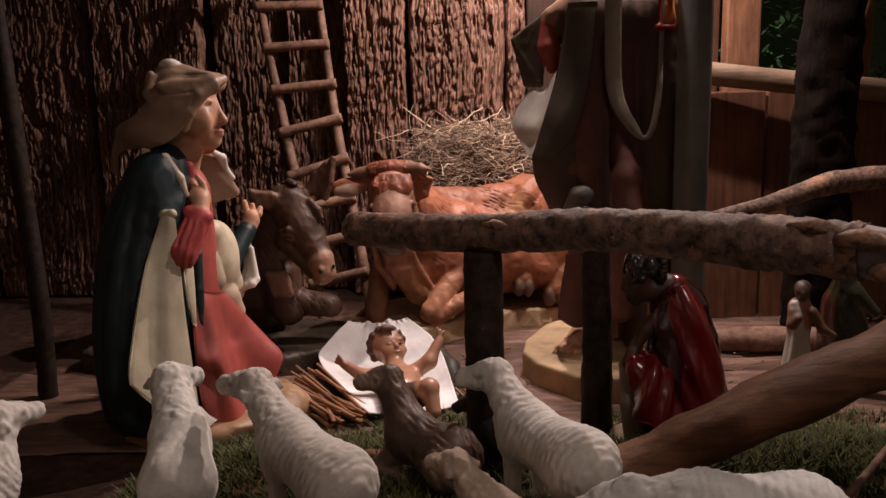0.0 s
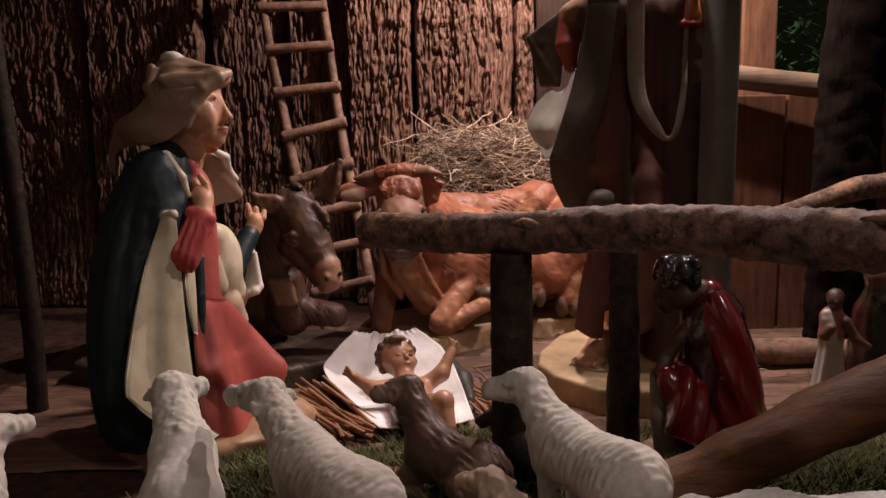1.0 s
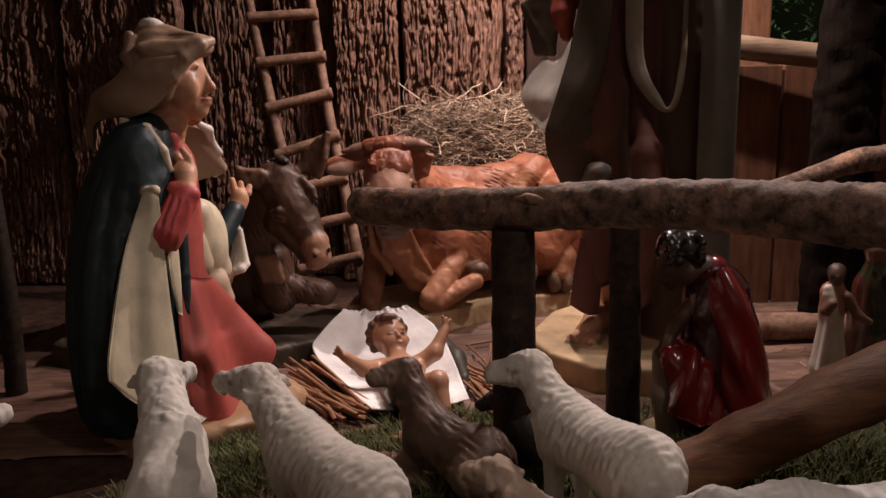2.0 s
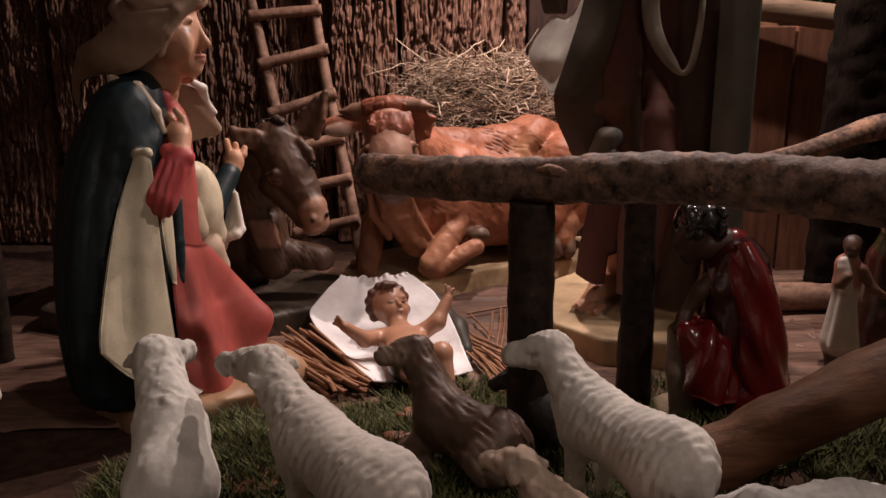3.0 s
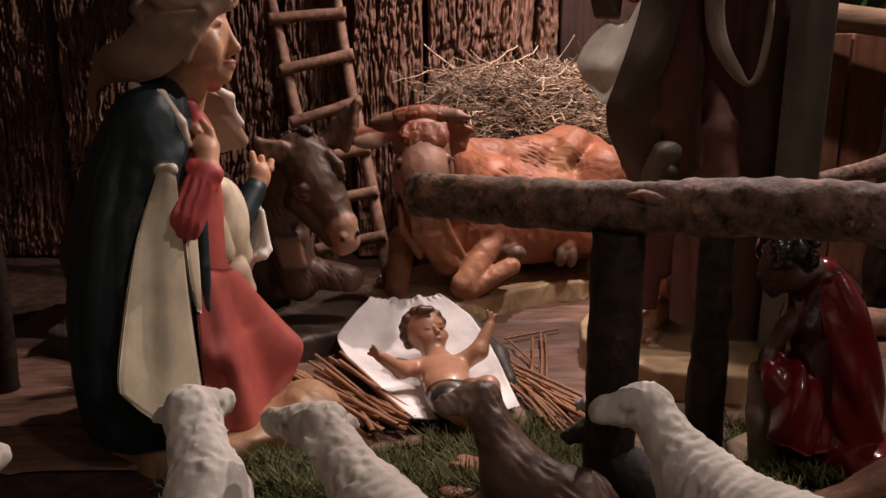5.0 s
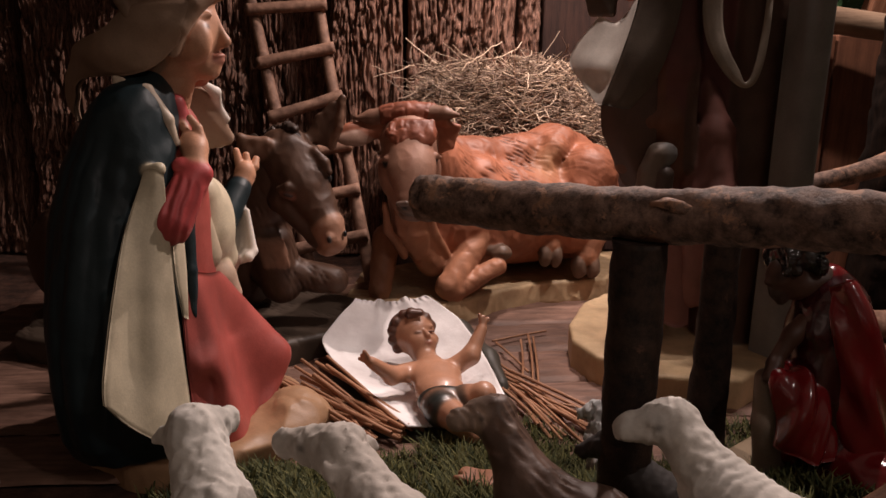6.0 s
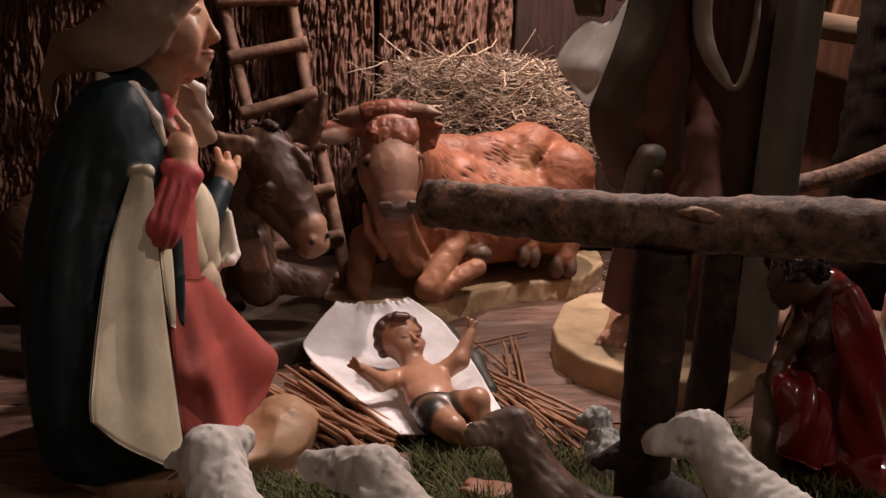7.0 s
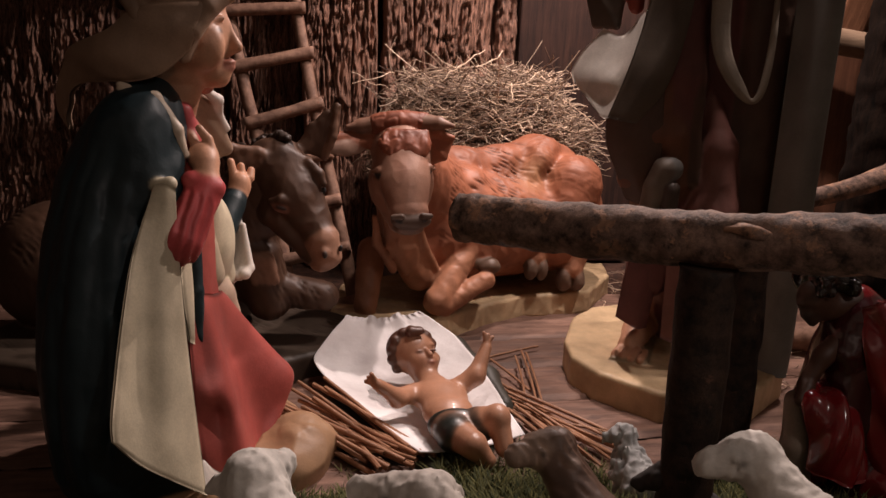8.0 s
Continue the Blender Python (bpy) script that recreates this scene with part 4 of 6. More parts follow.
def standing_man():
    y = 0.93
    # paints darkened for the unlit front: scarf, cloak, tunic and cuff carry shade
    dim, shade, pinkish, orange = (0.25, 0.205, 0.16), (0.10, 0.075, 0.055), (0.2, 0.085, 0.07), (0.15, 0.058, 0.03)
    f = [
        plate(STONE, ((0.133, 0.950), (0.126, 0.904), (0.140, 0.862), (0.180, 0.815), (0.255, 0.802), (0.325, 0.860), (0.350, 0.935), (0.347, 0.995), (0.300, 1.048), (0.244, 1.064), (0.197, 1.052), (0.163, 1.018)), 0.0, 0.033, 0.004),
        cone(MAROON, (0.246, 0.94, 0.125), (0.235, y, 0.40), 0.044, 0.042),
        cone(MAROON, (0.262, 0.965, 0.05), (0.25, 0.95, 0.14), 0.040, 0.042),
        # tunic in front with hanging folds
        *chain(MAROON, ((0.205, 0.905, 0.40), (0.207, 0.900, 0.30), (0.205, 0.905, 0.20), (0.200, 0.914, 0.112)), (0.020, 0.022, 0.022, 0.022), 0.008),
        *chain(BROWN, ((0.213, 0.890, 0.36), (0.215, 0.886, 0.28), (0.220, 0.884, 0.21)), (0.006, 0.008, 0.006), 0.006),
        *chain(orange, ((0.196, 0.893, 0.31), (0.182, 0.897, 0.25), (0.170, 0.903, 0.21)), (0.008, 0.016, 0.014), 0.006),
        *chain(orange, ((0.203, 0.893, 0.30), (0.200, 0.889, 0.25), (0.206, 0.889, 0.20)), (0.006, 0.012, 0.010), 0.006),
        *chain(pinkish, ((0.236, 0.893, 0.280), (0.243, 0.887, 0.240), (0.243, 0.886, 0.18), (0.238, 0.900, 0.085)), (0.006, 0.016, 0.024, 0.018), 0.006),
        *chain(MAROON, ((0.196, 0.898, 0.18), (0.190, 0.905, 0.13), (0.184, 0.912, 0.100)), (0.012, 0.010, 0.010), 0.005),
        # shoulders, arm and sleeve
        ball(BROWN, (0.235, y, 0.415), (0.075, 0.052, 0.045)),
        cone(BROWN, (0.235, y, 0.455), (0.235, y, 0.48), 0.02, 0.02),
        ball(SKIN, (0.233, 0.92, 0.515), (0.03, 0.032, 0.04)),
        ball(HAIR, (0.237, 0.935, 0.525), (0.034, 0.034, 0.04)),
        ball(HAIR, (0.232, 0.905, 0.487), (0.02, 0.018, 0.026)),
        cone((0.3, 0.16, 0.1), (0.200, 0.91, 0.435), (0.165, 0.92, 0.418), 0.016, 0.013, 0.005),
        *chain((0.3, 0.06, 0.04), ((0.160, 0.92, 0.410), (0.160, 0.918, 0.385), (0.163, 0.915, 0.362)), (0.009, 0.012, 0.007), 0.004),
        sheet(shade, (0.122, 0.948, 0.396), (0.158, 0.920, 0.422), (0.150, 0.925, 0.345), 0.0035, 0.003),
        sheet(shade, (0.150, 0.925, 0.345), (0.122, 0.948, 0.396), (0.135, 0.94, 0.345), 0.0035, 0.003),
        *chain(BROWN, ((0.285, 0.915, 0.03), (0.284, 0.912, 0.22), (0.280, 0.91, 0.42)), (0.034, 0.032, 0.030), 0.006),
        # cuff of the lower hand: white darkened with shade, a dark cone for its hollow
        *chain((0.15, 0.115, 0.09), ((0.178, 0.878, 0.185), (0.181, 0.876, 0.205), (0.188, 0.874, 0.222)), (0.009, 0.010, 0.011), 0.003),
        ball((0.17, 0.16, 0.15), (0.194, 0.872, 0.222), (0.010, 0.008, 0.011), k=0.002),
        cone((0.06, 0.04, 0.03), (0.193, 0.868, 0.205), (0.193, 0.868, 0.190), 0.008, 0.007, 0.001),
        # lantern held before the cloak, its glow painted as an orange cone
        *chain((0.25, 0.02, 0.015), ((0.270, 0.872, 0.40), (0.298, 0.872, 0.40)), (0.004, 0.004), 0.002),
        *[cone((0.25, 0.02, 0.015), (0.272 + 0.012 * n, 0.872, 0.40), (0.272 + 0.012 * n, 0.872, 0.44), 0.002, 0.002, 0.001) for n in range(3)],
        cone((0.6, 0.2, 0.05), (0.284, 0.876, 0.408), (0.284, 0.876, 0.43), 0.007, 0.004, 0.001),
        # leg and bare foot
        *chain(SKIN, ((0.232, 0.95, 0.12), (0.226, 0.957, 0.075), (0.222, 0.958, 0.052)), (0.017, 0.015, 0.015), 0.004),
        *chain(SKIN, ((0.222, 0.958, 0.048), (0.203, 0.932, 0.048), (0.186, 0.910, 0.041)), (0.015, 0.014, 0.0105), 0.005),
        *[cone(SKIN, (0.180 + 0.006 * n, 0.909 - 0.005 * n, 0.040), (0.167 + 0.006 * n, 0.896 - 0.006 * n, 0.0375), 0.0048 - 0.0006 * n, 0.0040 - 0.0004 * n, 0.0012) for n in range(4)],
        sheet((0.24, 0.17, 0.1), (0.163, 0.892, 0.034), (0.192, 0.880, 0.034), (0.236, 0.962, 0.034), 0.003, 0.002),
    ]
    grey, edge = (0.18, 0.178, 0.165), (0.36, 0.31, 0.24)
    strip = [((0.2240, 0.878, 0.460), 0.0090), ((0.2245, 0.876, 0.369), 0.0090), ((0.2265, 0.874, 0.336), 0.0085), ((0.2335, 0.871, 0.314), 0.0075), ((0.2470, 0.867, 0.293), 0.0055),
             ((0.2560, 0.865, 0.2845), 0.0024), ((0.2635, 0.865, 0.290), 0.0034), ((0.2690, 0.867, 0.309), 0.0036), ((0.2735, 0.872, 0.341), 0.0030), ((0.2750, 0.876, 0.369), 0.0024), ((0.2770, 0.880, 0.460), 0.0024)]
    across = [(1, 0, 0.1), (1, 0, 0.1), (1, 0, 0.2), (0.9, 0, 0.45), (0.7, 0, 0.7), (0, 0, 1), (-0.7, 0, 0.7), (-0.95, 0, 0.2), (-1, 0, 0.1), (-1, 0, 0.1), (-1, 0, 0.1)]
    scarf = [[np.array(c) - np.array(a) * w, np.array(c) - (0, 0.0008, 0), np.array(c) + np.array(a) * w] for (c, w), a in zip(strip, across)]
    cloths = [
        shell(dim, scarf, 0.0030, 8),
        # turned-back pale lining of the cloak
        shell(WHITE, (((0.1410, 0.932, 0.3420), (0.1540, 0.914, 0.3370), (0.1665, 0.897, 0.3590)),
                      ((0.1240, 0.943, 0.3170), (0.1440, 0.913, 0.3150), (0.1590, 0.892, 0.3220)),
                      ((0.1185, 0.945, 0.2985), (0.1375, 0.906, 0.2970), (0.1520, 0.892, 0.2950)),
                      ((0.1270, 0.925, 0.2800), (0.1380, 0.908, 0.2790), (0.1450, 0.894, 0.2780)),
                      ((0.1345, 0.904, 0.2650), (0.1370, 0.900, 0.2630), (0.1390, 0.896, 0.2640))), 0.0030, 12),
        # front of the cloak beside it
        shell(shade, (((0.1780, 0.891, 0.4300), (0.1950, 0.884, 0.4300), (0.2080, 0.884, 0.4300)),
                      ((0.1665, 0.896, 0.3580), (0.1850, 0.884, 0.3500), (0.1990, 0.882, 0.3450)),
                      ((0.1525, 0.891, 0.3100), (0.1700, 0.881, 0.3000), (0.1840, 0.882, 0.2920)),
                      ((0.1385, 0.896, 0.2640), (0.1500, 0.886, 0.2620), (0.1620, 0.886, 0.2610))), 0.0045, 12),
        shell(BROWN, (((0.1385, 0.900, 0.2650), (0.1600, 0.889, 0.2700), (0.1850, 0.885, 0.2900)),
                      ((0.1420, 0.901, 0.2400), (0.1620, 0.886, 0.2430), (0.1860, 0.882, 0.2500)),
                      ((0.1530, 0.901, 0.2160), (0.1690, 0.888, 0.2120), (0.1900, 0.884, 0.2050)),
                      ((0.1660, 0.904, 0.1900), (0.1800, 0.892, 0.1850), (0.1960, 0.888, 0.1800))), 0.0045, 12),
        # outer fold of the cloak, hanging straight to the ground
        shell(grey, [[(0.292, 0.872, z), (0.303, 0.852, z), (0.3165, 0.847, z), (0.3225, 0.860, z), (0.3215, 0.890, z), (0.312, 0.930, z)] for z in (0.03, 0.16, 0.30, 0.45)], 0.0045, 10),
        # ends of the tunic above the foot
        shell(MAROON, (((0.1780, 0.900, 0.1500), (0.1920, 0.895, 0.1500), (0.2040, 0.897, 0.1500)), ((0.1720, 0.905, 0.1080), (0.1880, 0.896, 0.1050), (0.2010, 0.898, 0.1050)), ((0.1690, 0.908, 0.0720), (0.1850, 0.896, 0.0640), (0.1980, 0.902, 0.0620))), 0.0050, 10),
        shell(pinkish, (((0.2080, 0.893, 0.1500), (0.2190, 0.888, 0.1500), (0.2300, 0.893, 0.1500)), ((0.2090, 0.893, 0.1000), (0.2220, 0.887, 0.1000), (0.2340, 0.893, 0.1000)), ((0.2100, 0.893, 0.0550), (0.2230, 0.887, 0.0510), (0.2370, 0.893, 0.0520))), 0.0050, 10),
    ]
    return figure("standing_man_statue", f, STATUE, "tall painted robed man statue on a stone-coloured plinth", "statue", (0.22, 0.93, 0), 0.0018, robe_folds, tint=brushed, cloths=cloths)


def kneeling_shepherd():
    # shade on his front is painted in: deep is darkened red, skin darkened too
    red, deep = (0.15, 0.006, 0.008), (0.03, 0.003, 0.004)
    sock = (0.22, 0.17, 0.13)
    skin, locks = (0.055, 0.024, 0.014), (0.013, 0.009, 0.008)
    f = [
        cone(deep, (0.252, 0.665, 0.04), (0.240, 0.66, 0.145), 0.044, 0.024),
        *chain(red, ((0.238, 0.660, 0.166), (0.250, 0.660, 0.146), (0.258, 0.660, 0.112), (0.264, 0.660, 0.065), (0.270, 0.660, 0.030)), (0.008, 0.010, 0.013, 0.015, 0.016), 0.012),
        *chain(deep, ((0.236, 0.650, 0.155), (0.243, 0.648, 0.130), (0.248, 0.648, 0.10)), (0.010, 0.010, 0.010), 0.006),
        cone(red, (0.262, 0.65, 0.03), (0.292, 0.64, 0.022), 0.026, 0.016),
        cone(red, (0.262, 0.625, 0.040), (0.268, 0.605, 0.030), 0.024, 0.022),
        *[ball(locks, (0.211 + 0.014 * math.cos(2.1 * n), 0.658 + 0.012 * math.sin(1.7 * n), 0.182 + 0.009 * math.sin(2.9 * n)), 0.0034, k=0.0012) for n in range(60)],
        ball(locks, (0.214, 0.668, 0.180), (0.019, 0.017, 0.015)),
        ball(skin, (0.204, 0.658, 0.169), (0.0108, 0.0105, 0.0140), (0, 25, 0), 0.004),
        cone(skin, (0.1955, 0.656, 0.167), (0.1930, 0.656, 0.1635), 0.0018, 0.0024, 0.002),
        cone((0.03, 0.015, 0.010), (0.2005, 0.656, 0.156), (0.2030, 0.655, 0.151), 0.0055, 0.0035, 0.003),
        cone(skin, (0.214, 0.66, 0.160), (0.232, 0.66, 0.163), 0.010, 0.012),
        *chain(skin, ((0.232, 0.652, 0.148), (0.212, 0.650, 0.128), (0.200, 0.648, 0.108)), (0.0085, 0.0062, 0.0050), 0.004),
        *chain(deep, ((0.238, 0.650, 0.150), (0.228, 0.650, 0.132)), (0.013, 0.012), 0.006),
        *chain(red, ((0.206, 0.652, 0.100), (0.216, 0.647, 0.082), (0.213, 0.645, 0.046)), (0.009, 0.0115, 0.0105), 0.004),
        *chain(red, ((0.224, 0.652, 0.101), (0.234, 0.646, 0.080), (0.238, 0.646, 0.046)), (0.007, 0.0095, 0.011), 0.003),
        # dark red strips put the shade between the lap folds into colour
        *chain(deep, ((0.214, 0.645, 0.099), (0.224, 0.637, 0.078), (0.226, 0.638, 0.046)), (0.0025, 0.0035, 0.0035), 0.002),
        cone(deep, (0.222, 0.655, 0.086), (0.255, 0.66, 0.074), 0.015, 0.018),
        *chain(sock, ((0.197, 0.650, 0.096), (0.199, 0.645, 0.066), (0.204, 0.645, 0.032)), (0.0075, 0.0100, 0.0105), 0.003),
        plate((0.3, 0.22, 0.14), ((0.188, 0.628), (0.235, 0.615), (0.30, 0.622), (0.335, 0.66), (0.31, 0.715), (0.24, 0.722), (0.195, 0.69)), 0.0, 0.030, 0.004),
        cone(skin, (0.200, 0.645, 0.108), (0.194, 0.641, 0.101), 0.0055, 0.0045, 0.003),
    ]
    turn = Vector((0.005, 0.008, 0.003))
    f = [tuple([*p[:3], *[v + np.array(turn, np.float32) if isinstance(v, np.ndarray) and v.shape == (3,) and not (p[0] == "ball" and n == 1) else v for n, v in enumerate(p[3:])]]) for p in f]
    back = shell(red, (((0.2340, 0.652, 0.1670), (0.2400, 0.643, 0.1730), (0.2470, 0.650, 0.1720), (0.2480, 0.672, 0.1660)),
                       ((0.2350, 0.645, 0.1450), (0.2470, 0.632, 0.1520), (0.2610, 0.645, 0.1530), (0.2600, 0.676, 0.1450)),
                       ((0.2400, 0.642, 0.1200), (0.2560, 0.629, 0.1230), (0.2690, 0.643, 0.1280), (0.2660, 0.680, 0.1200)),
                       ((0.2430, 0.640, 0.0900), (0.2590, 0.626, 0.0920), (0.2770, 0.642, 0.0940), (0.2720, 0.683, 0.0900)),
                       ((0.2460, 0.638, 0.0550), (0.2640, 0.622, 0.0560), (0.2840, 0.640, 0.0540), (0.2780, 0.683, 0.0500)),
                       ((0.2480, 0.634, 0.0280), (0.2680, 0.616, 0.0280), (0.2900, 0.638, 0.0280), (0.2820, 0.683, 0.0260))), 0.0050, 12, lambda p: 0.0016 * np.sin((p[:, 0] - 0.45 * (0.17 - p[:, 2])) * 330))
    lap = shell(red, (((0.2040, 0.665, 0.0960), (0.2100, 0.663, 0.1020), (0.2210, 0.663, 0.1020), (0.2330, 0.667, 0.0960)),
                      ((0.2000, 0.650, 0.1030), (0.2070, 0.643, 0.1090), (0.2200, 0.641, 0.1085), (0.2340, 0.650, 0.1010)),
                      ((0.2010, 0.640, 0.0870), (0.2100, 0.628, 0.0900), (0.2240, 0.626, 0.0880), (0.2400, 0.640, 0.0820)),
                      ((0.2040, 0.638, 0.0600), (0.2140, 0.624, 0.0570), (0.2280, 0.622, 0.0540), (0.2450, 0.636, 0.0520))), 0.0040, 12, lambda p: 0.0024 * np.sin(p[:, 0] * 360 - p[:, 2] * 110))
    clad = [p for p in f if p[1] in (red, deep)]
    curls = [p for p in f if p[1] == locks]
    bare = [p for p in f if p[1] not in (red, deep, locks)]
    return figure("kneeling_shepherd_statue", clad, GLOSSY, "kneeling shepherd statue in a glossy red robe", "statue", (0.26, 0.66, 0.02), 0.0014, lambda p: (0.004 * (np.abs(2 * fbm([(p[:, 0] + 0.5 * p[:, 2]) * 50, p[:, 1] * 50, p[:, 2] * 14], 2, 93) - 1) - 0.3) * np.clip((p[:, 0] - 0.215) / 0.01, 0, 1) * np.clip((0.16 - p[:, 2]) / 0.01, 0, 1)).astype(np.float32), fine=[(bare, 0.0011, None, brushed, STATUE), (curls, 0.0011, None, None, GLOSSY)], cloths=[back, lap])


def turned(forms, centre, angles):
    """The same forms, turned about a place."""
    m = np.array(Euler([radians(v) for v in angles]).to_matrix(), np.float32)
    centre = np.array(centre, np.float32)
    at = lambda v: (v - centre) @ m.T + centre
    out = []
    for p in forms:
        if p[0] == "ball":
            out.append((*p[:3], at(p[3]), p[4], m @ p[5]))
        else:
            out.append((*p[:3], at(p[3]), at(p[4]), *p[5:]))
    return out


def baby():
    gown, skin = (0.012, 0.018, 0.016), (0.4, 0.2, 0.12)
    hair = (0.1, 0.045, 0.03)
    head = [
        ball(skin, (-0.0310, 0.8790, 0.0490), (0.0185, 0.0185, 0.0200)),
        ball(skin, (-0.0245, 0.8640, 0.0400), (0.0115, 0.0090, 0.0085), k=0.005),
        ball(skin, (-0.0340, 0.8645, 0.0425), (0.0060, 0.0045, 0.0055), k=0.004),
        ball(skin, (-0.0165, 0.8680, 0.0430), (0.0060, 0.0045, 0.0055), k=0.004),
        cone(skin, (-0.0245, 0.8610, 0.0515), (-0.0225, 0.8565, 0.0465), 0.0014, 0.0026, 0.002),
        cone(skin, (-0.0355, 0.8655, 0.0550), (-0.0165, 0.8675, 0.0555), 0.0014, 0.0014, 0.003),
        ball(LIP, (-0.0222, 0.8566, 0.0402), (0.0038, 0.0024, 0.0018), k=0.001),
        ball((0.13, 0.06, 0.04), (-0.0310, 0.8612, 0.0500), (0.0032, 0.0016, 0.0010), k=0.001),
        ball((0.13, 0.06, 0.04), (-0.0175, 0.8632, 0.0503), (0.0032, 0.0016, 0.0010), k=0.001),
        ball(hair, (-0.0345, 0.8880, 0.0545), (0.0205, 0.0165, 0.0190)),
        *[ball(hair, (-0.0335 + 0.0190 * math.cos(v), 0.8780 - 0.003 * math.sin(v), 0.0500 + 0.0195 * math.sin(v)), 0.0052, k=0.003) for v in (0.35, 0.8, 1.2, 1.6, 2.0, 2.5, 2.95, 3.4, 3.85)],
        cone(hair, (-0.036, 0.866, 0.0685), (-0.027, 0.864, 0.0680), 0.0046, 0.0030, 0.003),
    ]
    f = [
        *turned(head, (-0.031, 0.879, 0.049), (-24, 0, 8)),
        cone(skin, (-0.025, 0.862, 0.036), (-0.018, 0.842, 0.032), 0.010, 0.012),
        ball(skin, (-0.0155, 0.824, 0.031), (0.0245, 0.020, 0.0135), (0, 0, -12)),
        ball(skin, (-0.012, 0.800, 0.029), (0.0215, 0.022, 0.0135), (0, 0, -12)),
        ball(gown, (-0.008, 0.777, 0.027), (0.0238, 0.0090, 0.0150), (0, 0, -10), 0.002),
        ball(skin, (-0.006, 0.772, 0.026), (0.0215, 0.013, 0.0135), (0, 0, -10)),
        *chain(skin, ((-0.036, 0.832, 0.032), (-0.053, 0.812, 0.037), (-0.070, 0.799, 0.055)), (0.0085, 0.0075, 0.005), 0.005),
        *[cone(skin, (-0.071, 0.798, 0.056), (-0.076 - 0.002 * n, 0.796 + 0.002 * n, 0.066 - 0.004 * n), 0.0028, 0.0018, 0.002) for n in range(3)],
        *chain(skin, ((0.003, 0.836, 0.034), (0.018, 0.838, 0.044), (0.029, 0.852, 0.064)), (0.0090, 0.0080, 0.0052), 0.005),
        *[cone(skin, (0.0295, 0.853, 0.066), (0.027 + 0.004 * n, 0.855, 0.077 - 0.002 * n), 0.0026, 0.0017, 0.002) for n in range(3)],
        cone(skin, (-0.013, 0.770, 0.027), (-0.001, 0.745, 0.028), 0.0145, 0.0105, 0.004),
        cone(skin, (0.000, 0.745, 0.026), (0.010, 0.742, 0.016), 0.010, 0.007, 0.004),
        cone(gown, (-0.013, 0.768, 0.027), (-0.0115, 0.764, 0.027), 0.0152, 0.0152, 0.001),
        cone(gown, (0.008, 0.774, 0.030), (0.0105, 0.771, 0.031), 0.0135, 0.0133, 0.001),
        cone(skin, (0.008, 0.774, 0.030), (0.0215, 0.764, 0.041), 0.0128, 0.0098, 0.004),
        cone(skin, (0.0215, 0.764, 0.041), (0.026, 0.752, 0.020), 0.0094, 0.0075, 0.004),
    ]
    return figure("infant_doll", f, SATIN, "small painted infant doll lying on a white cloth", "doll", (0, 0.83, 0.02), 0.0009, soft=0.0005, tint=lambda p: 0.35 + 0.65 * brushed(p))


def fur(flow, fine, deep, dark=0.5, body=lambda p: 1.0, cover=0.75):
    """Carved tufts of hair: short slanting knife grooves, with darker paint lying in them."""
    flow = np.array(Vector(flow).normalized(), np.float32)
    side = np.array(Vector(flow).cross(Vector((0.45, -0.8, 0.4))).normalized(), np.float32)

    def grooves(p):
        warp = 0.010 * fbm([p[:, 0] * 34, p[:, 1] * 34, p[:, 2] * 34], 2, 3)
        u, q = p @ flow, p @ side + warp
        row = np.floor(q * fine)
        across = np.abs(q * fine - row - 0.5) * 2
        slip = hash01(row, seed=5)
        at = u * fine * 0.30 + slip * 7
        cell = np.floor(at)
        along = at - cell
        pick = hash01(row, cell, seed=9)
        mask = np.clip(fbm([p[:, 0] * 26 + 5, p[:, 1] * 26, p[:, 2] * 26], 2, 9) * 4 - 4 * cover + 1.5, 0, 1)
        cut = np.clip(1 - across * 1.15, 0, 1) * np.sin(np.pi * along) ** 0.7 * (pick > 0.35) * (0.5 + 0.5 * pick)
        return cut * mask * body(p)

    def relief(p):
        return (deep * grooves(p)).astype(np.float32)

    def tint(p):
        soft = 0.82 + 0.36 * fbm([p[:, 0] * 45, p[:, 1] * 45, p[:, 2] * 45], 3, 31)
        return (soft * (1 - dark * grooves(p)))[:, None]
    return relief, tint


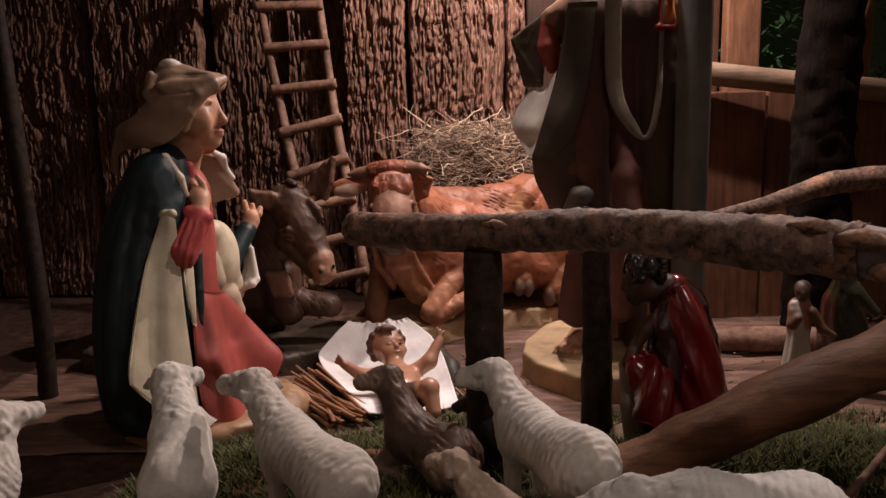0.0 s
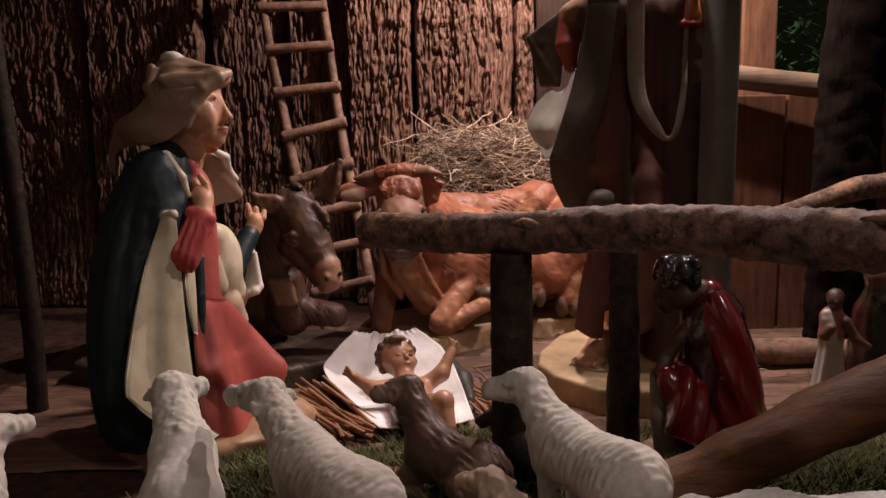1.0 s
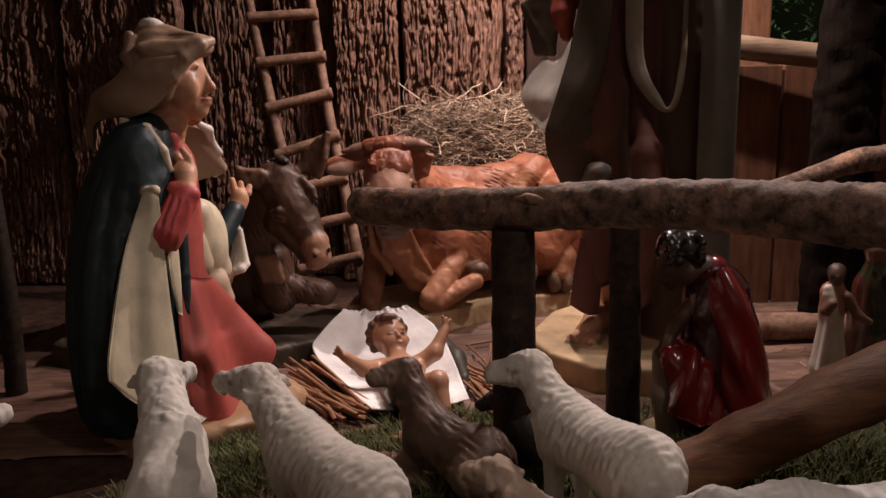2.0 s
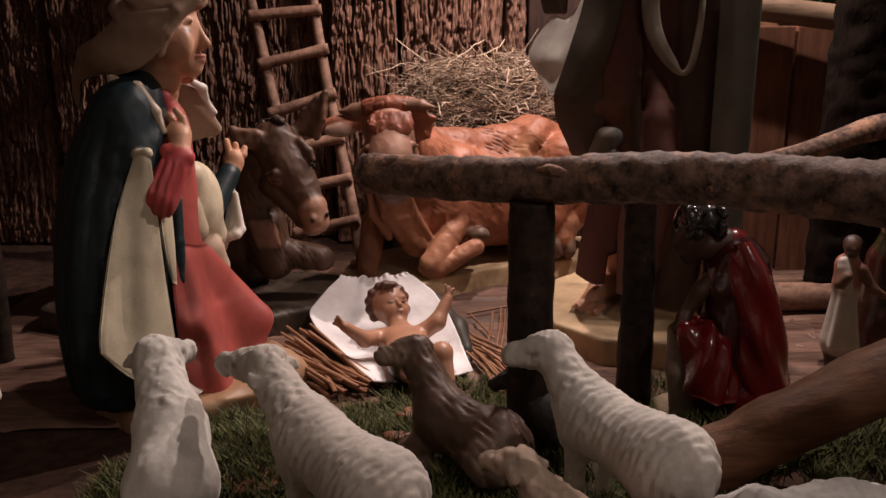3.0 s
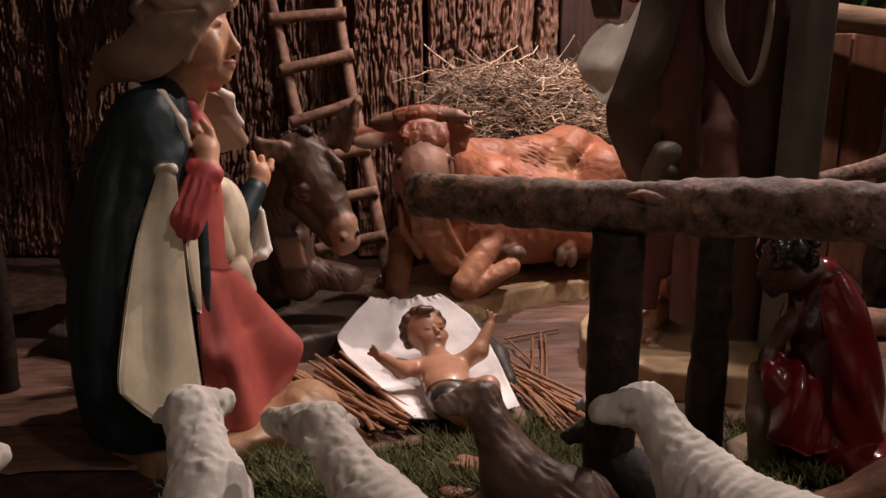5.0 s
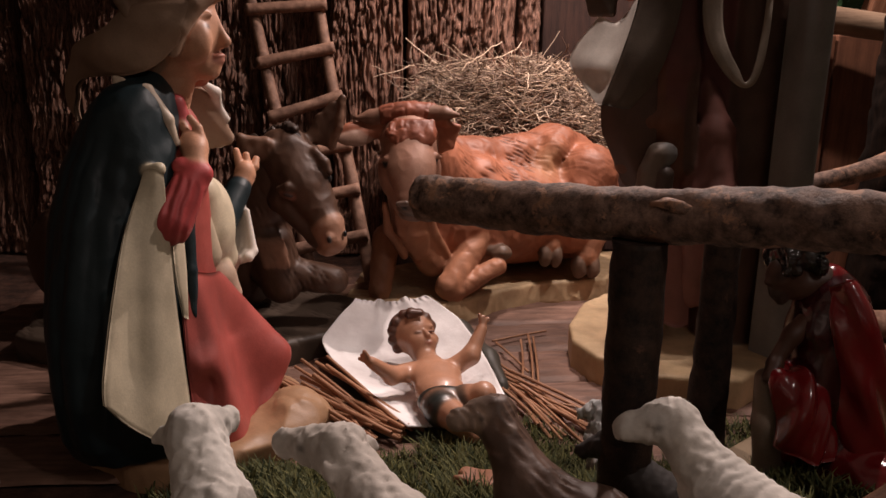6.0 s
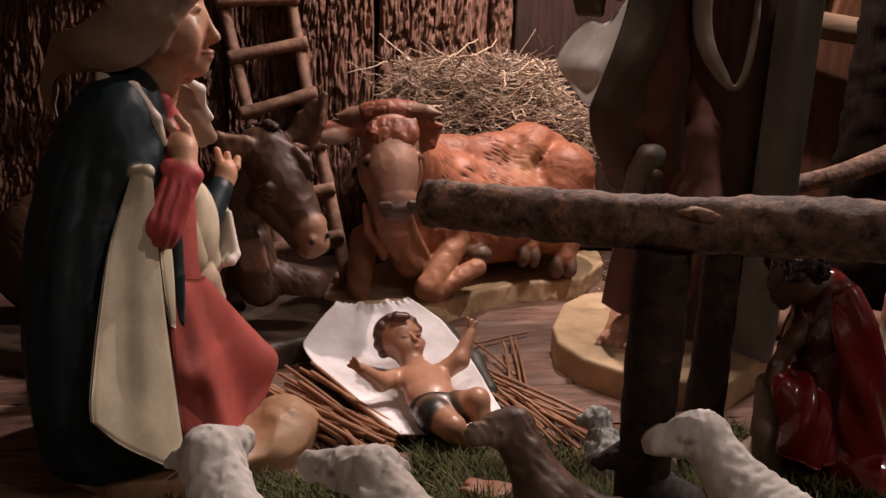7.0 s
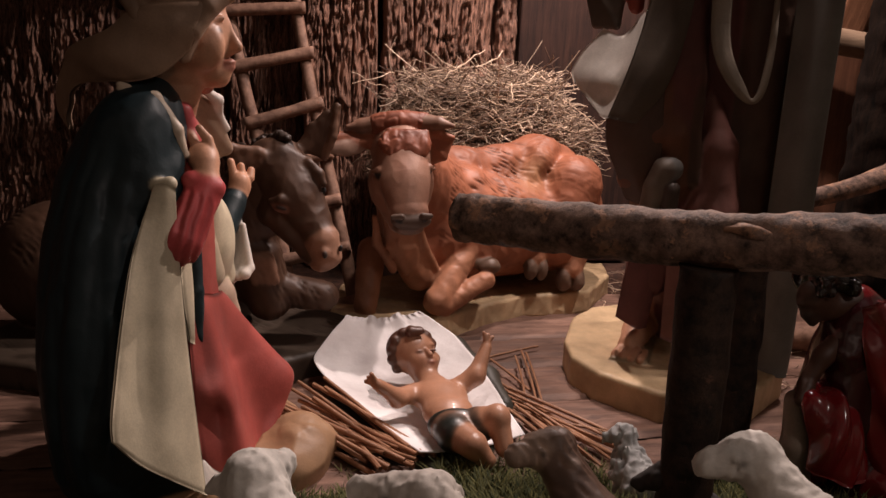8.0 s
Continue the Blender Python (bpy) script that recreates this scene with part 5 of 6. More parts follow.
def ox():
    rust = (0.34, 0.125, 0.068)
    dark, tan, face = (0.11, 0.075, 0.058), (0.38, 0.17, 0.095), (0.33, 0.180, 0.125)
    hoof, curl, eye = (0.16, 0.10, 0.07), (0.21, 0.066, 0.036), (0.012, 0.01, 0.01)
    body = [
        plate(STONE, ((0.024, 1.030), (0.070, 1.068), (0.132, 1.106), (0.180, 1.108), (0.218, 1.122), (0.268, 1.190), (0.280, 1.250), (0.100, 1.270), (-0.090, 1.160), (-0.105, 1.060), (-0.060, 1.022), (-0.010, 1.014)), 0.0, 0.030, 0.004),
        cone(rust, (0.02, 1.12, 0.115), (0.180, 1.185, 0.105), 0.070, 0.064),
        *chain(rust, ((0.00, 1.115, 0.185), (0.05, 1.14, 0.178), (0.10, 1.16, 0.178), (0.150, 1.178, 0.190), (0.180, 1.188, 0.182)), (0.026, 0.024, 0.024, 0.024, 0.024), 0.014),
        ball(rust, (0.192, 1.178, 0.130), (0.046, 0.050, 0.060), k=0.016),
        # hip bone and the hollow before it
        *chain(rust, ((0.162, 1.164, 0.199), (0.150, 1.150, 0.190), (0.138, 1.140, 0.172)), (0.014, 0.012, 0.010), 0.014),
        cone(rust, (0.194, 1.146, 0.160), (0.170, 1.126, 0.090), 0.036, 0.028, 0.010),
        *chain(rust, ((0.050, 1.100, 0.158), (0.074, 1.090, 0.128), (0.064, 1.082, 0.094)), (0.030, 0.028, 0.022), 0.008),
        cone(rust, (0.100, 1.116, 0.118), (0.150, 1.130, 0.100), 0.032, 0.030, 0.008),
        # neck, dewlap and breast
        cone(rust, (0.010, 1.10, 0.150), (-0.022, 1.050, 0.195), 0.052, 0.036),
        *chain(tan, ((-0.034, 1.030, 0.160), (-0.030, 1.046, 0.115), (-0.005, 1.062, 0.072)), (0.024, 0.021, 0.020), 0.006),
        *[c for n in range(5) for c in chain(tan, ((-0.060 + 0.012 * n, 1.016 + 0.002 * n, 0.146 - 0.002 * n), (-0.056 + 0.013 * n, 1.022 + 0.004 * n, 0.116 - 0.002 * n), (-0.038 + 0.014 * n, 1.033 + 0.006 * n, 0.084 - 0.004 * n)), (0.003, 0.0048, 0.004), 0.0035)],
        # forelegs
        cone(tan, (0.052, 1.078, 0.101), (0.018, 1.040, 0.054), 0.0180, 0.0150, 0.003),
        ball(tan, (0.013, 1.036, 0.047), (0.0165, 0.0150, 0.0165), k=0.003),
        cone(tan, (0.020, 1.038, 0.042), (0.070, 1.052, 0.066), 0.0130, 0.0105, 0.0015),
        cone(tan, (-0.066, 1.048, 0.040), (-0.058, 1.070, 0.095), 0.0130, 0.0160, 0.004),
        ball(hoof, (0.074, 1.060, 0.080), (0.013, 0.011, 0.010), k=0.0015),
        ball(hoof, (0.062, 1.066, 0.083), (0.009, 0.009, 0.008), k=0.0015),
        # hind feet
        *chain(tan, ((0.180, 1.145, 0.090), (0.194, 1.124, 0.078), (0.189, 1.116, 0.060)), (0.018, 0.017, 0.0155), 0.004),
        ball(hoof, (0.180, 1.112, 0.049), (0.0105, 0.013, 0.0165), k=0.001),
        ball(hoof, (0.1965, 1.113, 0.048), (0.0100, 0.013, 0.0165), k=0.001),
        *chain(tan, ((0.140, 1.130, 0.095), (0.142, 1.112, 0.076)), (0.015, 0.014), 0.004),
        ball(hoof, (0.135, 1.104, 0.064), (0.0085, 0.010, 0.014), k=0.001),
        ball(hoof, (0.149, 1.105, 0.063), (0.0085, 0.010, 0.014), k=0.001),
    ]
    head = [
        cone(face, (-0.0335, 1.022, 0.213), (-0.0325, 0.999, 0.186), 0.0310, 0.0250, 0.006),
        cone(face, (-0.0325, 0.999, 0.186), (-0.0285, 0.980, 0.160), 0.0250, 0.0185, 0.005),
        ball(face, (-0.0312, 0.9880, 0.1900), (0.0235, 0.0110, 0.0380), (-27, 0, 0), 0.008),
        # cheeks and jaw
        ball(face, (-0.055, 1.014, 0.182), (0.012, 0.020, 0.022), (20, 0, 0), 0.006),
        ball(face, (-0.011, 1.018, 0.183), (0.012, 0.020, 0.022), (20, 0, 0), 0.006),
        cone(face, (-0.050, 1.008, 0.166), (-0.038, 0.984, 0.147), 0.011, 0.010, 0.006),
        cone(face, (-0.015, 1.010, 0.167), (-0.021, 0.985, 0.148), 0.011, 0.010, 0.006),
        # muzzle: a dark nose pad over the lower lip
        ball(face, (-0.0280, 0.9735, 0.1610), (0.0185, 0.0110, 0.0100), k=0.004),
        ball(dark, (-0.0275, 0.9675, 0.1530), (0.0200, 0.0105, 0.0088), k=0.003),
        ball((0.17, 0.105, 0.078), (-0.0290, 0.9755, 0.1435), (0.0155, 0.0110, 0.0068), k=0.003),
        ball(eye, (-0.0400, 0.9600, 0.1545), (0.0042, 0.0030, 0.0026), (0, 28, 0), 0.0005),
        ball(eye, (-0.0150, 0.9605, 0.1555), (0.0042, 0.0030, 0.0026), (0, -28, 0), 0.0005),
        cone(dark, (-0.0460, 0.9600, 0.1580), (-0.0380, 0.9580, 0.1590), 0.0026, 0.0030, 0.002),
        cone(dark, (-0.0170, 0.9580, 0.1600), (-0.0090, 0.9610, 0.1590), 0.0030, 0.0026, 0.002),
        # eyes under heavy lids
        ball(eye, (-0.0550, 0.9950, 0.1930), (0.0066, 0.0060, 0.0042), (0, 18, 0), 0.0005),
        ball(eye, (-0.0095, 0.9970, 0.1965), (0.0050, 0.0062, 0.0044), (0, -18, 0), 0.0005),
        *chain(face, ((-0.0640, 0.9990, 0.1960), (-0.0570, 0.9935, 0.1985), (-0.0490, 0.9905, 0.1960)), (0.0020, 0.0030, 0.0020), 0.003),
        *chain(face, ((-0.0620, 0.9985, 0.1890), (-0.0560, 0.9945, 0.1880), (-0.0490, 0.9920, 0.1890)), (0.0014, 0.0018, 0.0014), 0.003),
        *chain(face, ((-0.0020, 1.0010, 0.1995), (-0.0070, 0.9955, 0.2015), (-0.0140, 0.9915, 0.1990)), (0.0020, 0.0030, 0.0020), 0.003),
        *chain(HORN, ((-0.056, 1.024, 0.2405), (-0.074, 1.024, 0.2385), (-0.0885, 1.020, 0.2375)), (0.0100, 0.0075, 0.0026), 0.002),
        *chain(HORN, ((-0.012, 1.022, 0.2430), (0.004, 1.016, 0.2435), (0.0165, 1.008, 0.2425)), (0.0100, 0.0072, 0.0024), 0.002),
        # ears: leaves, hollow in front
        ball(rust, (-0.090, 1.022, 0.2205), (0.0235, 0.0055, 0.0120), (0, -4, 12), 0.003),
        ball(rust, (-0.098, 1.020, 0.2255), (0.0140, 0.0050, 0.0060), (0, -14, 12), 0.003),
        ball((0.46, 0.30, 0.23), (-0.090, 1.0170, 0.2165), (0.0190, 0.0045, 0.0085), (0, -2, 12), 0.002),
        sheet(rust, (-0.008, 1.019, 0.2320), (0.0175, 1.015, 0.2290), (0.0105, 1.016, 0.2090), 0.0030, 0.003),
        sheet(rust, (-0.008, 1.019, 0.2320), (0.0105, 1.016, 0.2090), (-0.004, 1.022, 0.2020), 0.0032, 0.003),
        *chain(rust, ((-0.006, 1.017, 0.2335), (0.006, 1.013, 0.2335), (0.0180, 1.013, 0.2300)), (0.0032, 0.0034, 0.0018), 0.003),
        cone(rust, (-0.062, 1.025, 0.2240), (-0.082, 1.023, 0.2215), 0.0080, 0.0070, 0.004),
    ]
    locks = [
        cone(curl, (-0.058, 1.024, 0.2405), (-0.011, 1.024, 0.2430), 0.0115, 0.0115, 0.004),
        ball(curl, (-0.034, 1.022, 0.2455), (0.0235, 0.0120, 0.0095), k=0.006),
        ball(curl, (-0.0315, 1.0035, 0.2235), (0.0275, 0.0110, 0.0165), (-33, 0, 0), 0.006),
        *[c for n in range(7) for c in chain(curl, ((-0.0480 + 0.0064 * n, 1.006 - 0.0015 * (3 - abs(n - 3)), 0.2350), (-0.0530 + 0.0068 * n + 0.003 * (n % 2), 0.9985 - 0.0010 * (3 - abs(n - 3)), 0.2240 - 0.002 * (n % 3)), (-0.0475 + 0.0058 * n - 0.003 * (n % 2), 0.9945 - 0.0014 * (3 - abs(n - 3)), 0.2140 - 0.0028 * (3 - abs(n - 3)) + 0.003 * (n % 2))), (0.0030, 0.0034, 0.0020 + 0.0006 * (n % 3)), 0.0060)],
    ]
    hide = fur((0.80, 0.25, -0.55), 210, 0.0024, 0.80, lambda p: np.clip((p[:, 0] * 1.6 + p[:, 1] - 1.070) / 0.02, 0.0, 1) * np.clip((p[:, 2] - 0.04) / 0.01, 0, 1) * (1 - 0.75 * np.clip((p[:, 0] - 0.11) / 0.03, 0, 1)) * (1 - 0.8 * (p[:, 2] < 0.11) * (p[:, 1] < 1.098)), 0.72)

    def cut(p):
        return hide[0](p) + knife(p, 0.0012)

    def blush(p):
        hip = np.exp(-(((p[:, 0] - 0.140) / 0.020) ** 2 + ((p[:, 2] - 0.178) / 0.020) ** 2 + ((p[:, 1] - 1.12) / 0.03) ** 2))
        brush = fbm([p[:, 0] * 30, p[:, 1] * 30, p[:, 2] * 50], 3, 61)
        base = hide[1](p) * (0.8 + 0.4 * brush)[:, None]
        return base * (1 + hip[:, None] * np.array((0.15, 0.6, 0.5)))

    def face_paint(p):
        n = fbm([p[:, 0] * 55, p[:, 1] * 55, p[:, 2] * 40], 3, 63)
        return np.stack([0.80 + 0.35 * n, 0.66 + 0.55 * n, 0.62 + 0.60 * n], -1)
    return figure("ox_statue", body, HIDE, "reddish-brown lying ox figure on a pale carved base", "statue", (0.1, 1.13, 0), 0.0015, cut, tint=blush,
                  fine=[(head, 0.0009, lambda p: knife(p, 0.0004), face_paint), (locks, 0.0009, lambda p: curly(p, 190, 0.0014), lambda p: (0.7 + 0.7 * fbm([p[:, 0] * 90, p[:, 1] * 90, p[:, 2] * 60], 2, 71))[:, None])])


def donkey():
    ear = (0.17, 0.092, 0.060)
    coat, pale, dark, eye = (0.084, 0.043, 0.026), (0.30, 0.165, 0.11), (0.035, 0.021, 0.015), (0.012, 0.01, 0.01)
    body = [
        slab((0.07, 0.05, 0.036), (-0.25, 0.995, 0.012), 0.2, 0.10, 0.018, 0.006, 0, 0.06),
        cone(coat, (-0.22, 1.03, 0.09), (-0.38, 1.05, 0.085), 0.060, 0.068),
        cone(coat, (-0.215, 1.01, 0.10), (-0.170, 0.972, 0.190), 0.050, 0.032),
        cone(coat, (-0.175, 0.97, 0.115), (-0.165, 0.965, 0.075), 0.024, 0.022),
        *chain(coat, ((-0.180, 0.972, 0.084), (-0.150, 0.968, 0.082), (-0.112, 0.966, 0.077)), (0.018, 0.0175, 0.0150), 0.003),
        *[cone(pale, (-0.182 + 0.006 * n, 0.952 - 0.001 * n, 0.120), (-0.176 + 0.006 * n, 0.948, 0.098), 0.006, 0.004, 0.003) for n in range(4)],
    ]
    head = [
        cone(coat, (-0.157, 0.962, 0.205), (-0.140, 0.948, 0.182), 0.029, 0.024, 0.006),
        cone(coat, (-0.140, 0.948, 0.184), (-0.116, 0.932, 0.145), 0.022, 0.0145, 0.006),
        sheet(coat, (-0.150, 0.946, 0.222), (-0.128, 0.950, 0.212), (-0.108, 0.932, 0.148), 0.006, 0.006),
        # jaw
        ball(coat, (-0.158, 0.950, 0.172), (0.014, 0.016, 0.022), (0, 30, 0), 0.006),
        cone(coat, (-0.155, 0.946, 0.160), (-0.124, 0.932, 0.128), 0.012, 0.009, 0.005),
        # pale muzzle
        cone(pale, (-0.1135, 0.929, 0.142), (-0.1095, 0.926, 0.129), 0.0155, 0.0135, 0.005),
        ball(pale, (-0.1150, 0.928, 0.1195), (0.0110, 0.010, 0.0065), k=0.002),
        ball(pale, (-0.1125, 0.9145, 0.1345), (0.0050, 0.004, 0.0060), k=0.002),
        ball(eye, (-0.1120, 0.9110, 0.1335), (0.0024, 0.0020, 0.0036), k=0.0005),
        ball(eye, (-0.0972, 0.9190, 0.1370), (0.0020, 0.0026, 0.0034), k=0.0005),
        # eyes
        ball((0.2, 0.09, 0.06), (-0.1510, 0.928, 0.1745), (0.0085, 0.005, 0.0055), (0, 20, 0), 0.002),
        ball(eye, (-0.1505, 0.9238, 0.1738), (0.0048, 0.0018, 0.0017), (0, 20, 0), 0.0005),
        *chain(coat, ((-0.1600, 0.928, 0.1800), (-0.1510, 0.9245, 0.1820), (-0.1420, 0.9270, 0.1780)), (0.0026, 0.0036, 0.0026), 0.003),
        ball(eye, (-0.1120, 0.9425, 0.1870), (0.0022, 0.0042, 0.0032), k=0.0005),
        *chain(coat, ((-0.1260, 0.9450, 0.2130), (-0.1170, 0.9410, 0.2020), (-0.1120, 0.9380, 0.1940)), (0.0040, 0.0044, 0.0030), 0.004),
        # ears: one out to the side, one upright
        sheet(ear, (-0.1940, 0.934, 0.2270), (-0.1720, 0.938, 0.2220), (-0.1860, 0.937, 0.2120), 0.0040, 0.005),
        sheet(ear, (-0.1720, 0.938, 0.2220), (-0.1610, 0.943, 0.2130), (-0.1860, 0.937, 0.2120), 0.0045, 0.005),
        sheet(ear, (-0.1610, 0.943, 0.2130), (-0.1680, 0.944, 0.2080), (-0.1860, 0.937, 0.2120), 0.0045, 0.005),
        sheet(ear, (-0.1940, 0.934, 0.2270), (-0.1860, 0.937, 0.2120), (-0.1960, 0.936, 0.2190), 0.0035, 0.004),
        sheet(coat, (-0.1350, 0.966, 0.2240), (-0.1120, 0.969, 0.2160), (-0.1230, 0.968, 0.2430), 0.0036, 0.005),
        sheet(coat, (-0.1230, 0.968, 0.2430), (-0.1120, 0.969, 0.2160), (-0.1090, 0.968, 0.2560), 0.0028, 0.004),
        sheet(coat, (-0.1220, 0.969, 0.2260), (-0.1120, 0.969, 0.2160), (-0.1150, 0.969, 0.2470), 0.0030, 0.004),
        sheet(coat, (-0.1120, 0.969, 0.2160), (-0.1150, 0.969, 0.2470), (-0.1000, 0.968, 0.2620), 0.0026, 0.004),
        sheet(coat, (-0.1120, 0.969, 0.2160), (-0.1000, 0.968, 0.2620), (-0.1005, 0.968, 0.2380), 0.0026, 0.003),
        *chain(ear, ((-0.1115, 0.966, 0.2140), (-0.1040, 0.964, 0.2340), (-0.1005, 0.966, 0.2610)), (0.0030, 0.0042, 0.0014), 0.002),
    ]
    rng = random.Random(3)
    mane = [cone(dark, (-0.150 - 0.007 * n + rng.uniform(-.003, .003), 0.957 + 0.005 * n, 0.2325 - 0.003 * n), (-0.146 - 0.008 * n + rng.uniform(-.004, .004), 0.948 + 0.007 * n, 0.2345 - 0.004 * n + rng.uniform(-.003, .004)), 0.0085, 0.004, 0.004) for n in range(8)]
    mane += [cone(dark, (-0.146, 0.953, 0.224), (-0.130 - 0.006 * n, 0.942, 0.208 + 0.002 * n), 0.006, 0.0024, 0.003) for n in range(4)]
    coat_fur = fur((0.6, -0.3, -0.7), 210, 0.0022, 0.4)

    def worn(p):
        n = fbm([p[:, 0] * 55, p[:, 1] * 55, p[:, 2] * 40], 3, 67)
        return np.stack([0.62 + 0.75 * n, 0.60 + 0.75 * n, 0.58 + 0.75 * n], -1)
    return figure("donkey_statue", body, HIDE, "dark brown lying donkey figure with pale muzzle", "statue", (-0.25, 1.0, 0), 0.0019, coat_fur[0], tint=coat_fur[1],
                  fine=[(head, 0.0010, lambda p: knife(p, 0.0009), worn), (mane, 0.0011, lambda p: curly(p, 190, 0.003), worn)])


def sheep(name, label, rump, shoulder, poll, nose, body, col, face=None, floor_z=0.056, legs=True, ridges=0.0009, neck=0.62, haunch=1.0, shaggy=False, lumps=0.0):
    rump, shoulder, poll, nose = (Vector(v) for v in (rump, shoulder, poll, nose))
    face = face or col
    across = (shoulder - rump).cross(Vector((0, 0, 1))).normalized()
    head = (nose - poll).normalized()
    out = head.cross(Vector((0, 0, 1))).normalized()
    up = Vector((0, 0, 1))
    mid = poll.lerp(nose, 0.45)
    f = [
        cone(col, rump, shoulder, body * haunch, body * 0.88, 0.012),
        ball(col, rump - up * body * 0.1, (body * 0.98 * haunch, body * 0.98 * haunch, body * 1.02), k=0.012),
        cone(col, shoulder + up * body * 0.15, poll, body * 0.8, body * neck * 0.85, 0.012),
        cone(face, poll, mid, body * 0.50, body * 0.42, 0.006),
        cone(face, mid, nose, body * 0.42, body * 0.29, 0.004),
        ball(face, nose - up * body * 0.12, body * 0.25, k=0.004),
        ball(col, poll + up * body * 0.28 - head * body * 0.1, (body * 0.36, body * 0.36, body * 0.26), k=0.006),
        cone(col, rump + (rump - shoulder).normalized() * body * 0.8 + up * body * 0.3, rump + (rump - shoulder).normalized() * body * 1.0 - up * body * 0.7, body * 0.24, body * 0.16, 0.006),
    ]
    for s in (-1, 1):
        root = poll + out * s * body * 0.40 + up * body * 0.05
        tip = root + out * s * body * 0.42 - head * body * 0.40 - up * body * 0.30
        f.append(cone(face, root, root.lerp(tip, 0.6), body * 0.13, body * 0.19, 0.003))
        f.append(cone(face, root.lerp(tip, 0.6), tip, body * 0.19, body * 0.08, 0.003))
        eye = mid + out * s * body * 0.37 + up * body * 0.14
        f.append(ball((0.05, 0.04, 0.035), eye, body * 0.075, k=0.001))
        f.append(cone(face, eye + up * body * 0.1 - head * body * 0.12, eye + up * body * 0.1 + head * body * 0.12, body * 0.07, body * 0.05, 0.003))
        if legs:
            for at, drop in ((rump, 0.0), (shoulder, 0.1)):
                top = at + across * s * body * 0.52 - up * body * 0.4
                f.append(cone(col, top, Vector((top.x, top.y, (top.z + floor_z) / 2)), body * 0.36, body * 0.24, 0.008))
                f.append(cone(face, Vector((top.x, top.y, (top.z + floor_z) / 2)), Vector((top.x, top.y, floor_z)), body * 0.23, body * 0.2, 0.004))
    line = np.array((shoulder - rump).normalized(), np.float32)
    length = (shoulder - rump).length

    def wool(p):
        along = (p - np.array(rump, np.float32)) @ line
        h = fbm([p[:, 0] * 120, p[:, 1] * 120, p[:, 2] * 120], 2, 4)
        g = fbm([p[:, 0] * 330, p[:, 1] * 330, p[:, 2] * 200], 2, 8)
        waves = np.sin(along * 1150 + 7 * h + p[:, 2] * 160) * np.clip(g * 4 - 1.0, 0.1, 1)
        head_end = along > length * 1.1
        rough = 0.0010 + 0.0022 * head_end + lumps
        return (ridges * 0.65 * waves * ~head_end + 0.0008 * (h - 0.5) + rough * (g - 0.5)).astype(np.float32)

    base = (rump.x, rump.y, floor_z)
    if shaggy:
        f += chain(face, (shoulder + Vector((-0.012, 0.0, -0.012)), shoulder + Vector((-0.024, 0.006, -0.024)), shoulder + Vector((-0.004, -0.012, -0.028))), (0.009, 0.007, 0.006))
        f.append(ball(face, rump + Vector((-0.004, -0.014, -0.004)), (0.014, 0.010, 0.016)))
        shag, marks = fur((0.5, -0.3, -0.8), 260, 0.0020, -0.9, cover=0.6)

        def wool(p):
            return shag(p) + (0.0026 * (fbm([p[:, 0] * 110, p[:, 1] * 110, p[:, 2] * 80], 3, 19) - 0.5)).astype(np.float32)
        return figure(name, f, HIDE, label, "statue", base, 0.0013, wool, "flock in front of the fence", tint=marks)

    def dusty(p):
        n = fbm([p[:, 0] * 60, p[:, 1] * 60, p[:, 2] * 60], 3, 12)
        return np.clip(0.55 + 0.9 * n, 0.5, 1.05)[:, None]
    return figure(name, f, FLEECE, label, "statue", base, 0.0013, wool, "flock in front of the fence", tint=dusty)


kneeling_woman()
standing_man()
kneeling_shepherd()
baby()
ox()
donkey()
IVORY = (0.66, 0.61, 0.55)
sheep("sheep_statue", "white ridged sheep figure standing on moss by the post", (0.130, 0.432, 0.115), (0.100, 0.480, 0.116), (0.081, 0.508, 0.1445), (0.0585, 0.508, 0.1435), 0.0205, IVORY, haunch=1.03)
sheep("sheep_statue", "greyish-white ridged sheep figure with raised head", (-0.012, 0.402, 0.120), (-0.048, 0.440, 0.126), (-0.076, 0.474, 0.152), (-0.101, 0.491, 0.148), 0.0195, (0.6, 0.54, 0.48), haunch=1.05)
sheep("sheep_statue", "small white sheep figure with a grey worn back", (-0.124, 0.452, 0.096), (-0.131, 0.480, 0.112), (-0.145, 0.508, 0.1435), (-0.134, 0.527, 0.1415), 0.0205, (0.72, 0.68, 0.62), ridges=0.0, neck=0.75, haunch=1.08)
sheep("goat_statue", "dark brown kid goat figure with raised muzzle", (0.050, 0.512, 0.084), (0.020, 0.535, 0.088), (0.002, 0.560, 0.1235), (-0.0185, 0.557, 0.1245), 0.0200, (0.10, 0.058, 0.040), (0.23, 0.16, 0.12), 0.052, ridges=0.0, legs=False, shaggy=True)
sheep("lamb_statue", "small cream lamb figure on the moss", (0.098, 0.392, 0.092), (0.074, 0.408, 0.098), (0.055, 0.426, 0.1185), (0.040, 0.440, 0.1145), 0.0150, (0.58, 0.44, 0.34), ridges=0.0004)
sheep("sheep_statue", "bright white sheep figure at the mossy edge", (0.230, 0.358, 0.118), (0.180, 0.362, 0.120), (0.145, 0.370, 0.124), (0.122, 0.374, 0.117), 0.0235, (0.78, 0.76, 0.72), neck=0.5)
sheep("lamb_statue", "tiny grey-white lamb figure beside the post", (0.103, 0.668, 0.034), (0.099, 0.682, 0.040), (0.096, 0.690, 0.060), (0.087, 0.697, 0.058), 0.0125, (0.5, 0.5, 0.49), floor_z=0.012, ridges=0.0, lumps=0.006)
